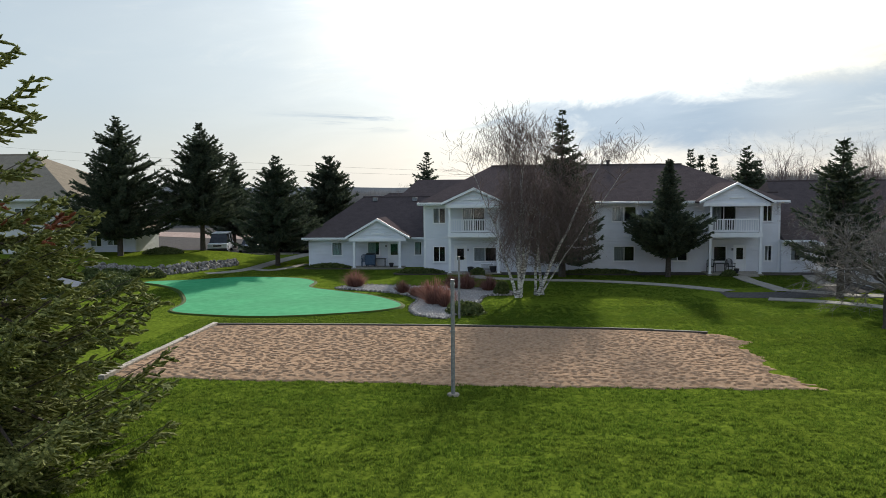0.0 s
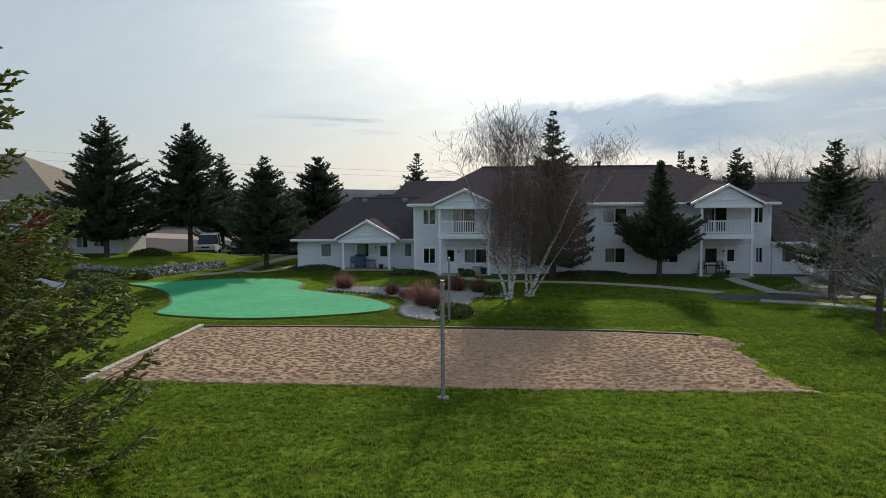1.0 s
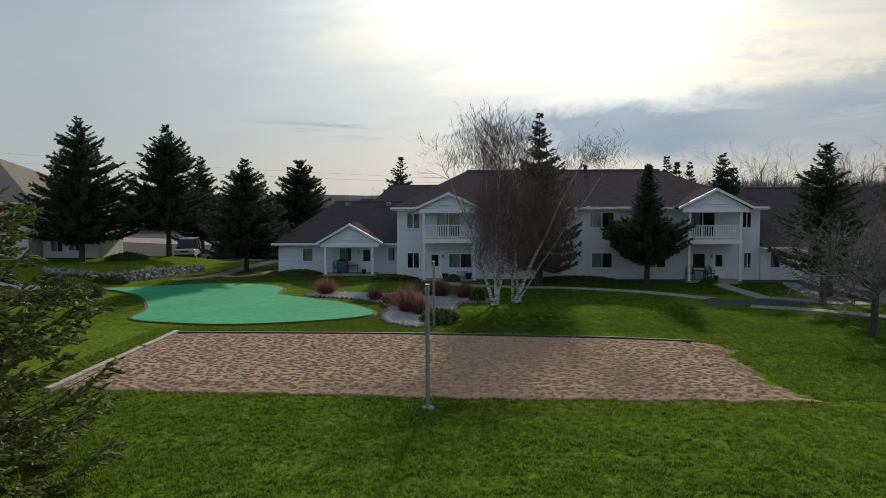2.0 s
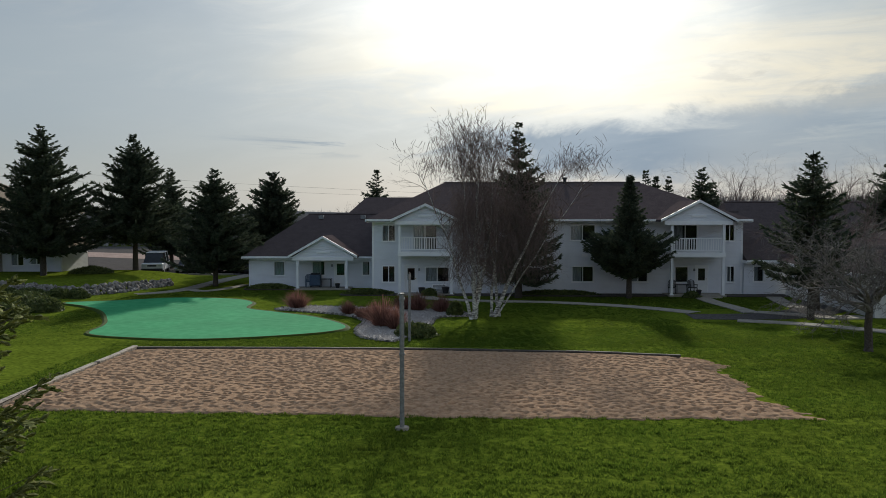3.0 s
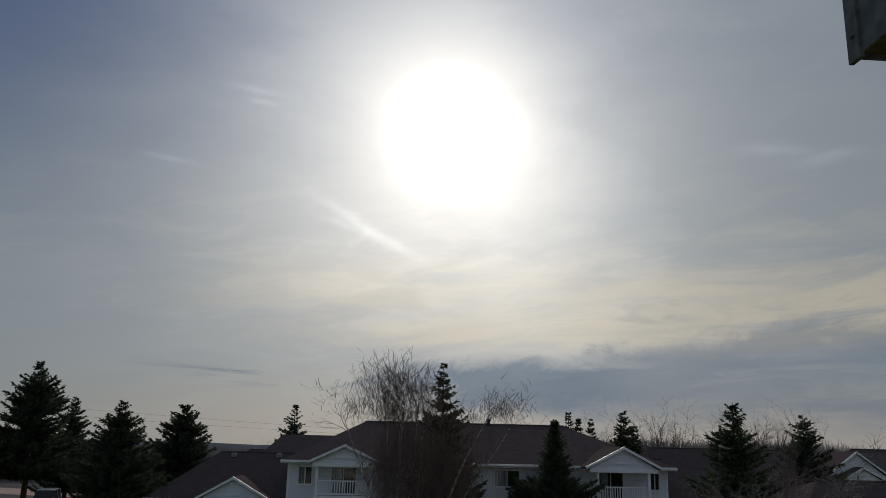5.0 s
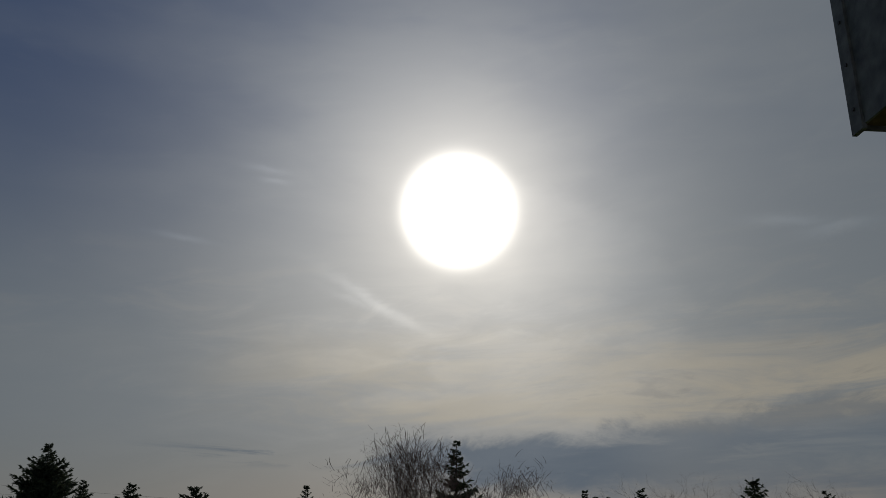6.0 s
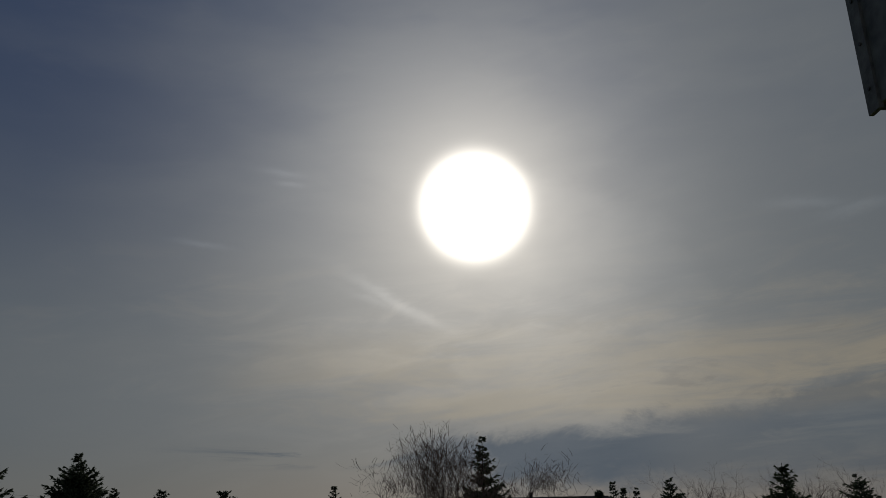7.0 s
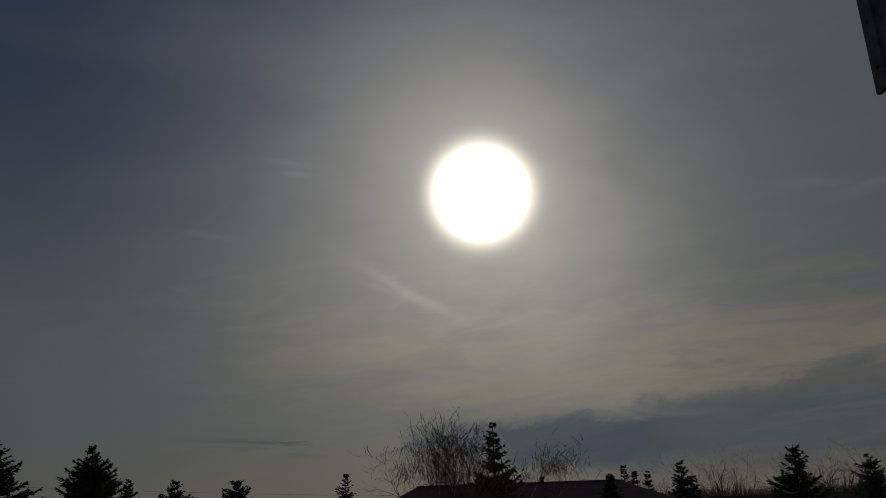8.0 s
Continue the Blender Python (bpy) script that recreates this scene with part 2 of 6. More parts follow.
def patchy_lawn(m):
    """Duller, yellower patches a few metres across, as old mown grass has."""
    t = m.node_tree
    mix = next(n for n in t.nodes if n.bl_idname == "ShaderNodeMix")
    geo = t.nodes.new("ShaderNodeNewGeometry")
    n = t.nodes.new("ShaderNodeTexNoise")
    n.inputs["Scale"].default_value, n.inputs["Detail"].default_value, n.inputs["Roughness"].default_value = 0.33, 4.0, 0.6
    t.links.new(geo.outputs["Position"], n.inputs["Vector"])
    r = t.nodes.new("ShaderNodeMapRange")
    r.inputs["From Min"].default_value, r.inputs["From Max"].default_value = 0.40, 0.66
    r.inputs["To Max"].default_value = 0.75
    t.links.new(n.outputs[0], r.inputs[0])
    tint = t.nodes.new("ShaderNodeMix")
    tint.data_type, tint.blend_type = "RGBA", "MULTIPLY"
    tint.inputs[7].default_value = (1.0, 0.87, 0.95, 1)
    users = [q.to_socket for q in mix.outputs[2].links]
    t.links.new(r.outputs[0], tint.inputs[0])
    t.links.new(mix.outputs[2], tint.inputs[6])
    for q in users:
        t.links.new(tint.outputs[2], q)


patchy_lawn(M_BLADE)
M_SAND = shade("sand", (0.295, 0.184, 0.114), (0.455, 0.304, 0.198), 7.0, 1.0, 0.5, 120.0, big=0.12, spec=0.0)
M_TURF = shade("turf", (0.040, 0.255, 0.105), (0.062, 0.310, 0.135), 2.2, 1.0, 0.3, 220.0, big=0.22, spec=0.05)
M_LIP = shade("turf_edge", (0.028, 0.048, 0.008), (0.06, 0.085, 0.012), 20.0, 0.95, spec=0.1)
M_GRAVEL = shade("gravel", (0.31, 0.28, 0.26), (0.58, 0.53, 0.50), 25.0, 0.95, 0.4, 90.0, big=0.12, rand=0.25, spec=0.1)
M_ROCK = shade("boulder", (0.085, 0.078, 0.072), (0.33, 0.30, 0.27), 5.0, 0.95, 0.7, 18.0, rand=0.5, spec=0.1)
M_CONCRETE = shade("concrete", (0.25, 0.225, 0.19), (0.35, 0.315, 0.27), 4.0, 0.95, 0.2, 90.0, big=0.15, spec=0.1)
M_ASPHALT = shade("asphalt", (0.075, 0.068, 0.064), (0.125, 0.114, 0.107), 8.0, 1.0, 0.3, 120.0, big=0.2, spec=0.0)
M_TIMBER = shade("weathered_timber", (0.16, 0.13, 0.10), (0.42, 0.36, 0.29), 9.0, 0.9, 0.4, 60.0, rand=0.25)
# darker timber copy: shade of the far border's near side, put into its colour
M_SHADED_TIMBER = shade("shaded_timber", (0.05, 0.042, 0.035), (0.10, 0.085, 0.07), 8.0, 0.9, 0.4, 60.0, rand=0.2)
M_SIDING = siding("white_siding", (0.74, 0.75, 0.80))
M_SIDING2 = siding("beige_siding", (0.66, 0.64, 0.62))
M_TRIM = shade("white_trim", (0.78, 0.78, 0.80), (0.84, 0.84, 0.85), 2.0, 0.5, big=0.04)
M_ROOF = shade("shingles", (0.062, 0.050, 0.051), (0.112, 0.088, 0.086), 14.0, 1.0, 0.5, 30.0, big=0.2, stretch=(1, 1, 3), spec=0.0)
M_ROOF2 = shade("tan_shingles", (0.215, 0.175, 0.135), (0.31, 0.26, 0.20), 14.0, 1.0, 0.5, 30.0, big=0.2, stretch=(1, 1, 3), spec=0.0)
M_BARK = shade("bark", (0.045, 0.035, 0.028), (0.11, 0.09, 0.075), 14.0, 0.95, 0.8, 30.0)
M_TWIG = shade("twig", (0.115, 0.086, 0.080), (0.235, 0.180, 0.165), 9.0, 1.0, spec=0.0)
M_MAPLE = shade("maple_bark", (0.085, 0.075, 0.068), (0.26, 0.235, 0.215), 9.0, 0.9, spec=0.2)
M_BIRCH = shade("birch_bark", (0.055, 0.045, 0.040), (0.80, 0.77, 0.73), 4.0, 0.8, 0.3, 30.0, stretch=(1, 1, 3.0), detail=8.0)
M_SPRUCE = leafy("spruce_needles", (0.040, 0.058, 0.042), (0.138, 0.158, 0.100), 0.28, 0.9)
M_NEAR = leafy("near_spruce_needles", (0.062, 0.080, 0.026), (0.345, 0.360, 0.125), 0.30, 0.85)
M_DEAD = leafy("browned_needles", (0.120, 0.042, 0.024), (0.255, 0.098, 0.060), 0.3, 0.9)
M_RED = leafy("red_twigs", (0.13, 0.055, 0.045), (0.32, 0.17, 0.135), 0.3, 0.9)
M_SHRUB = leafy("dark_shrub", (0.042, 0.062, 0.021), (0.155, 0.178, 0.060), 0.2)
M_METAL = shade("galvanised_steel", (0.17, 0.175, 0.185), (0.27, 0.275, 0.285), 12.0, 0.6, metal=0.3)
M_DARK = shade("dark_plastic", (0.018, 0.018, 0.020), (0.035, 0.035, 0.038), 6.0, 0.5)
M_BLUE = shade("blue_cover", (0.035, 0.065, 0.11), (0.06, 0.10, 0.16), 6.0, 0.6)
M_CURTAIN = shade("curtain", (0.27, 0.28, 0.29), (0.42, 0.43, 0.44), 5.0, 0.9, stretch=(6, 1, 0.3))
# near-black colour that stands in for the shade of unlit interiors
M_UNLIT = shade("unlit_interior", (0.03, 0.03, 0.032), (0.06, 0.058, 0.055), 2.0, 0.9)
M_BRASS = shade("brass", (0.45, 0.32, 0.12), (0.6, 0.42, 0.18), 10.0, 0.35, metal=0.9)
M_WHITECAR = shade("white_paint", (0.74, 0.74, 0.74), (0.80, 0.80, 0.80), 3.0, 0.25)
M_SILVERCAR = shade("silver_paint", (0.34, 0.35, 0.37), (0.42, 0.43, 0.45), 3.0, 0.25, metal=0.5)
M_BLACKCAR = shade("black_paint", (0.012, 0.012, 0.014), (0.02, 0.02, 0.022), 3.0, 0.2)
M_RUBBER = shade("rubber", (0.015, 0.015, 0.015), (0.03, 0.03, 0.03), 9.0, 0.8)
M_SOFFIT = shade("stained_soffit", (0.055, 0.036, 0.016), (0.10, 0.068, 0.034), 6.0, 0.8, 0.2, 30.0)
M_FASCIA = shade("worn_fascia", (0.045, 0.050, 0.052), (0.12, 0.125, 0.125), 5.0, 0.6, 0.2, 20.0, big=0.2)
# aerial haze is painted into this pale grey base colour
M_WOODS = shade("haze_paled_woods", (0.20, 0.19, 0.185), (0.31, 0.29, 0.28), 0.5, 1.0, big=0.3, spec=0.0)
M_TANROAD = shade("tan_gravel", (0.27, 0.20, 0.17), (0.40, 0.31, 0.27), 3.0, 1.0, 0.2, 60.0, big=0.2, spec=0.0)
# hill colour lightened to imitate haze over the distance
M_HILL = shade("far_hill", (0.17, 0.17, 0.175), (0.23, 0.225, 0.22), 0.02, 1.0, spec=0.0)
M_MULCH = shade("mulch", (0.035, 0.028, 0.022), (0.075, 0.06, 0.05), 20.0, 0.95, 0.6, 60.0)


def glazing():
    m = bpy.data.materials.new("glass")
    m.use_nodes = True
    t = m.node_tree
    b = t.nodes["Principled BSDF"]
    b.inputs["Base Color"].default_value = (0.85, 0.9, 0.92, 1)
    b.inputs["Roughness"].default_value = 0.03
    b.inputs["Transmission Weight"].default_value = 1.0
    b.inputs["IOR"].default_value = 1.33
    return m


M_GLASS = glazing()

# ------------------------------------------------------------------ mesh helpers


def mesh_ob(name, bm, material, parent=None, label=""):
    me = bpy.data.meshes.new(name)
    bm.to_mesh(me)
    bm.free()
    me.materials.append(material)
    ob = new(name, me)
    if parent is not None:
        ob.parent = parent
    if label:
        ob["label"] = label
    return ob


def part(name, bm, material, parent, label=""):
    return mesh_ob(name, bm, material, parent, label)


def thing(name, label, category, at=(0, 0, 0), group="", kind="", rz=0.0):
    e = new(name)
    e.matrix_basis = pose(*at, 0, 0, rz)
    return tagged(e, label, category, group, kind)


def box(bm, x0, x1, y0, y1, z0, z1):
    v = [bm.verts.new(p) for p in ((x0, y0, z0), (x1, y0, z0), (x1, y1, z0), (x0, y1, z0),
                                   (x0, y0, z1), (x1, y0, z1), (x1, y1, z1), (x0, y1, z1))]
    for f in ((0, 3, 2, 1), (4, 5, 6, 7), (0, 1, 5, 4), (1, 2, 6, 5), (2, 3, 7, 6), (3, 0, 4, 7)):
        bm.faces.new([v[i] for i in f])
    return bm


def abox(*a):
    return box(bmesh.new(), *a)


def soft_box(x0, x1, y0, y1, z0, z1, r=0.03, seg=2):
    bm = abox(x0, x1, y0, y1, z0, z1)
    bmesh.ops.bevel(bm, geom=bm.edges[:], offset=r, segments=seg, affect="EDGES", profile=0.5)
    return bm


def tube(bm, pts, radii, n=6, cap=True):
    """A tapered tube along points."""
    rings = []
    for i, p in enumerate(pts):
        a = Vector(pts[max(i - 1, 0)])
        b = Vector(pts[min(i + 1, len(pts) - 1)])
        d = (b - a).normalized()
        s = d.orthogonal().normalized()
        u = d.cross(s)
        rings.append([bm.verts.new(Vector(p) + (s * math.cos(k * 2 * math.pi / n) + u * math.sin(k * 2 * math.pi / n)) * radii[i])
                      for k in range(n)])
    for r0, r1 in zip(rings, rings[1:]):
        for k in range(n):
            bm.faces.new((r0[k], r0[(k + 1) % n], r1[(k + 1) % n], r1[k]))
    if cap:
        bm.faces.new(rings[0][::-1])
        bm.faces.new(rings[-1])
    return bm


def prism(bm, outline, z0, z1):
    """A flat body with that outline (counter-clockwise), from z0 to z1."""
    lo = [bm.verts.new((x, y, z0)) for x, y in outline]
    hi = [bm.verts.new((x, y, z1)) for x, y in outline]
    bm.faces.new(hi)
    n = len(outline)
    for i in range(n):
        bm.faces.new((lo[i], lo[(i + 1) % n], hi[(i + 1) % n], hi[i]))
    return bm


def smooth_loop(pts, steps=6):
    """A closed Catmull-Rom curve through points."""
    out, n = [], len(pts)
    for i in range(n):
        p0, p1, p2, p3 = [Vector(pts[(i + k) % n]) for k in (-1, 0, 1, 2)]
        for s in range(steps):
            t = s / steps
            out.append(tuple(0.5 * ((2 * p1) + (p2 - p0) * t + (2 * p0 - 5 * p1 + 4 * p2 - p3) * t * t + (3 * p1 - p0 - 3 * p2 + p3) * t ** 3)))
    return out


def smooth_line(pts, steps=6):
    out, n = [], len(pts)
    for i in range(n - 1):
        p0, p1, p2, p3 = [Vector(pts[min(max(i + k, 0), n - 1)]) for k in (-1, 0, 1, 2)]
        for s in range(steps):
            t = s / steps
            out.append(0.5 * ((2 * p1) + (p2 - p0) * t + (2 * p0 - 5 * p1 + 4 * p2 - p3) * t * t + (3 * p1 - p0 - 3 * p2 + p3) * t ** 3))
    return out + [Vector(pts[-1])]


def soup(name, verts, faces, material, parent=None):
    """One mesh from arrays of vertices and of equal-sided faces."""
    verts, faces = np.asarray(verts, np.float32), np.asarray(faces, np.int32)
    me = bpy.data.meshes.new(name)
    me.vertices.add(len(verts))
    me.vertices.foreach_set("co", verts.ravel())
    k = faces.shape[1]
    me.loops.add(faces.size)
    me.loops.foreach_set("vertex_index", faces.ravel())
    me.polygons.add(len(faces))
    me.polygons.foreach_set("loop_start", np.arange(0, faces.size, k, dtype=np.int32))
    me.update(calc_edges=True)
    me.validate()
    me.materials.append(material)
    ob = new(name, me)
    if parent is not None:
        ob.parent = parent
    return ob


def inside(x, y, outline):
    """Which of the points lie in the outline."""
    c = np.zeros(len(x), bool)
    n = len(outline)
    for i in range(n):
        (x0, y0), (x1, y1) = outline[i][:2], outline[(i + 1) % n][:2]
        if y0 == y1:
            continue
        k = ((y0 > y) != (y1 > y)) & (x < (x1 - x0) * (y - y0) / (y1 - y0) + x0)
        c ^= k
    return c

# ------------------------------------------------------------------ ground
def rise(x, y):
    """Height of the ground: level lawn, a bank on the far left."""
    def step(v, a, b):
        t = min(max((v - a) / (b - a), 0.0), 1.0)
        return t * t * (3 - 2 * t)
    bank = step(-x, 22.5, 27.0) * step(y, 54.0, 62.0) * (1 - step(y, 72.8, 76.0))
    return 0.75 * bank + (0.0 if -15 < x < 12 and 22 < y < 37 else 0.03 * noise.noise((x * 0.12, y * 0.12, 0.3)))


def build_ground():
    xs = sorted(set([-2500, -1200, -600, -300, -150, -90, 90, 150, 300, 600, 1200, 2500] + list(range(-70, 71, 2))))
    ys = sorted(set([-600, -200, -60, -20, 140, 200, 320, 600, 1200, 2500, 3500] + list(range(-10, 125, 2))))
    v = [(x, y, rise(x, y) ) for y in ys for x in xs]
    w = len(xs)
    f = [(j * w + i, j * w + i + 1, (j + 1) * w + i + 1, (j + 1) * w + i) for j in range(len(ys) - 1) for i in range(w - 1)]
    ob = soup("ground", v, f, M_LAWN)
    ob.data.polygons.foreach_set("use_smooth", [True] * len(ob.data.polygons))
    return tagged(ob, "mown green lawn with slightly worn yellowish patches", "lawn", kind="structure")


build_ground()

GREEN = smooth_loop([(-24.6, 52.4), (-21.66, 53.8), (-18.8, 55.5), (-14.9, 54.9), (-13.0, 52.8), (-12.5, 49.6), (-10.1, 47.5),
                     (-7.7, 45.4), (-5.7, 42.1), (-6.1, 40.2), (-8.4, 38.7), (-11.6, 37.7), (-14.6, 38.0), (-17.2, 39.2),
                     (-17.7, 41.9), (-18.5, 44.2), (-20.5, 48.1), (-22.7, 50.7)][::-1], 8)
BED = smooth_loop([(-10.7, 49.3), (-9.4, 51.0), (-6.3, 50.3), (-2.6, 49.9), (0.4, 47.6), (0.5, 46.2), (-1.1, 45.6), (-1.5, 42.3),
                   (-2.2, 39.6), (-2.8, 37.4), (-4.0, 38.0), (-4.7, 39.2), (-5.0, 41.1), (-5.0, 44.2), (-6.6, 46.8), (-9.4, 48.4)][::-1], 8)
COURT = (-13.35, 11.2, 23.3, 35.0)


def court_far(x):
    """The far edge of the sand, which comes nearer to the right."""
    return np.interp(x, [-14, -6, -1, 5.2, 8.7, 10.2, 11.5], [35.0, 35.0, 34.75, 34.15, 33.4, 32.4, 31.2])


def court_near(x):
    return np.interp(x, [-14, -12, -7, -1.7, 4, 10.5], [24.75, 24.5, 24.3, 24.0, 23.85, 23.75])


def court_right(y):
    return np.interp(y, [23.3, 24.2, 25.4, 27.6, 31.0, 33.0], [10.3, 9.9, 9.55, 9.3, 9.4, 9.75])


def build_green():
    e = thing("putting_green", "bright green artificial turf putting green with a curving edge", "putting green")
    part("turf", prism(bmesh.new(), GREEN, 0.0, 0.075), M_TURF, e)
    lip = bmesh.new()
    n = len(GREEN)
    outer = []
    for i in range(n):
        a, b, p = Vector(GREEN[i - 1]), Vector(GREEN[(i + 1) % n]), Vector(GREEN[i])
        d = (b - a).normalized()
        outer.append(p + Vector((d.y, -d.x)) * 0.30)
    a = [lip.verts.new((*GREEN[i], 0.07)) for i in range(n)]
    b = [lip.verts.new(((outer[i].x + GREEN[i][0]) / 2, (outer[i].y + GREEN[i][1]) / 2, 0.085)) for i in range(n)]
    c2 = [lip.verts.new((outer[i].x, outer[i].y, -0.02)) for i in range(n)]
    for i in range(n):
        j = (i + 1) % n
        lip.faces.new((a[i], b[i], b[j], a[j]))
        lip.faces.new((b[i], c2[i], c2[j], b[j]))
    part("grass_lip", lip, M_LIP, e, "dark rough grass lip round the turf")


build_green()


def build_court():
    x0, x1, y0, y1 = COURT
    nx, ny = 760, 400
    rng = np.random.default_rng(4)
    gx, gy = np.meshgrid(np.linspace(x0, x1, nx), np.linspace(y0, y1, ny))
    lump = np.array([[noise.noise((x * 0.7, y * 0.7, 7.0)) for x in gx[0, ::4]] for y in gy[::4, 0]]).repeat(4, 0).repeat(4, 1)[:ny, :nx]
    z = 0.16 + 0.025 * lump
    sx, sy = (nx - 1) / (x1 - x0), (ny - 1) / (y1 - y0)
    # footprints: close-set oval dents in every direction, each with sand pushed up at its rim
    cell = 0.245
    for cy in np.arange(y0, y1, cell):
        for cx in np.arange(x0, x1, cell):
            px, py = cx + rng.uniform(-0.12, 0.12), cy + rng.uniform(-0.12, 0.12)
            if rng.random() < 0.10:
                continue
            i, j = int((px - x0) * sx), int((py - y0) * sy)
            a, b, c, d = max(i - 10, 0), min(i + 11, nx), max(j - 11, 0), min(j + 12, ny)
            ang = rng.normal(0.1, 0.5)
            dx, dy = gx[c:d, a:b] - px, gy[c:d, a:b] - py
            u, v = dx * math.cos(ang) + dy * math.sin(ang), -dx * math.sin(ang) + dy * math.cos(ang)
            wu, wv = rng.uniform(0.055, 0.115), rng.uniform(0.040, 0.062)
            r = (u / wu) ** 2 + (v / wv) ** 2
            z[c:d, a:b] += -rng.uniform(0.055, 0.115) * np.exp(-r ** 1.7) + rng.uniform(0.0, 0.03) * np.exp(-((u / 0.10) ** 2 + ((v - 0.11) / 0.04) ** 2))
    z = np.clip(z, 0.02, 0.28)
    edge = np.array([[noise.noise((x * 0.9, y * 0.9, 2.0)) for x in gx[0]] for y in gy[:, 0]])
    edge += 0.45 * np.array([[noise.noise((x * 4.0, y * 5.0, 9.0)) for x in gx[0]] for y in gy[:, 0]])
    far, near, right = court_far(gx), court_near(gx) + 0.28 * edge, court_right(gy) + 0.75 * edge
    # the sand thins out unevenly into the lawn at the right end and the near edge
    keep = (gx < right) & (gy > near) & (gy < far)
    keep &= (edge > -0.34) | (gx < right - 1.2)
    z = z * np.clip(0.35 + 0.6 * (far - gy), 0, 1) * np.clip(0.5 + 0.5 * (gx - x0), 0, 1)
    z = 0.008 + z * np.clip((right - gx) / 1.0, 0, 1) * np.clip(0.20 + (gy - near) / 1.1, 0, 1)
    z = np.where(keep, z, -0.03)
    f = [(j * nx + i, j * nx + i + 1, (j + 1) * nx + i + 1, (j + 1) * nx + i) for j in range(ny - 1) for i in range(nx - 1)
         if keep[j:j + 2, i:i + 2].any()]
    ob = soup("sand_court", np.stack([gx, gy, z], -1).reshape(-1, 3), f, M_SAND)
    ob.data.polygons.foreach_set("use_smooth", [True] * len(ob.data.polygons))
    tagged(ob, "trampled reddish-tan sand of a volleyball court full of footprints", "sand court", kind="structure")


build_court()


PATHS = []


def strip(name, line, width, z, material, label, cat, thick=0.05):
    """A path along a line, with its slab's edge."""
    pts = smooth_line(line, 8)
    PATHS.append((pts, max(width) / 2 + 0.05))
    bm = bmesh.new()
    rows = []
    for i, p in enumerate(pts):
        d = (pts[min(i + 1, len(pts) - 1)] - pts[max(i - 1, 0)]).normalized()
        s = Vector((-d.y, d.x))
        w = width[0] + (width[1] - width[0]) * i / (len(pts) - 1)
        a, b = p + s * w / 2, p - s * w / 2
        za = max(rise(a.x, a.y), rise(b.x, b.y), rise(p.x, p.y)) + z
        rows.append([bm.verts.new((a.x, a.y, za)), bm.verts.new((b.x, b.y, za)),
                     bm.verts.new((a.x, a.y, za - thick - 0.1)), bm.verts.new((b.x, b.y, za - thick - 0.1))])
    for r, q in zip(rows, rows[1:]):
        bm.faces.new((r[0], q[0], q[1], r[1]))
        bm.faces.new((r[0], r[2], q[2], q[0]))
        bm.faces.new((r[1], q[1], q[3], r[3]))
    return tagged(mesh_ob(name, bm, material), label, cat, kind="structure")


strip("path_main", [(-2.3, 57.4), (-1.6, 55.6), (0.2, 54.7), (2.1, 54.2), (5.5, 53.7), (8.7, 52.3), (11.2, 50.5), (13.4, 48.1)], (1.1, 1.2), 0.035,
      M_CONCRETE, "pale concrete footpath curving before the building", "footpath")
strip("path_left", [(-22.6, 58.4), (-21.2, 59.6), (-20.3, 62.0), (-20.0, 66.0), (-19.7, 71.0), (-19.0, 77.0)], (1.0, 1.5), 0.04,
      M_CONCRETE, "pale concrete footpath running to the car park", "footpath")
strip("path_side", [(-19.9, 61.9), (-18.4, 60.7), (-17.4, 63.0), (-16.8, 66.0)], (0.8, 0.8), 0.045,
      M_CONCRETE, "narrow concrete footpath beside the building", "footpath")
strip("drive", [(12.6, 46.4), (15.2, 46.3), (18.0, 47.0), (21.0, 49.6), (23.5, 54.0), (26.0, 60.0), (28.0, 72.0)], (2.2, 3.4), 0.025,
      M_ASPHALT, "grey asphalt drive between the buildings", "drive")
strip("path_right", [(14.6, 44.6), (16.4, 43.9), (18.2, 42.8), (20.2, 41.0), (23.0, 38.4), (27.0, 35.5)], (1.0, 1.1), 0.045,
      M_CONCRETE, "pale concrete footpath along the lawn", "footpath")
strip("door_walk", [(16.3, 57.2), (16.2, 54.0), (16.5, 50.5), (16.6, 48.0)], (1.0, 1.0), 0.05,
      M_CONCRETE, "concrete walk from the door to the drive", "footpath")
strip("apron", [(17.0, 48.4), (18.6, 47.2), (20.0, 46.0), (22.0, 46.2)], (1.1, 1.3), 0.055,
      M_CONCRETE, "pale concrete slab beside the drive", "footpath")
strip("wing_walk", [(21.4, 57.8), (20.6, 54.0), (20.2, 50.5)], (1.0, 1.0), 0.05, M_CONCRETE,
      "concrete walk from the end door to the drive", "footpath")


def build_lot():
    bm = bmesh.new()
    box(bm, -75, -17.2, 76.4, 141, -0.3, 0.03)
    tagged(mesh_ob("car_park", bm, M_ASPHALT), "grey asphalt car park behind the lawn", "car park", kind="structure")
    bm = bmesh.new()
    box(bm, -60, -20.6, 76.1, 76.4, -0.1, 0.15)
    tagged(mesh_ob("kerb", bm, M_CONCRETE), "concrete kerb of the car park", "kerb", kind="structure")
    strip("road_far", [(-60, 118), (-34, 105), (-20, 100), (10, 97)], (9, 9), 0.06, M_TANROAD, "tan far road beside the car park", "road")


build_lot()


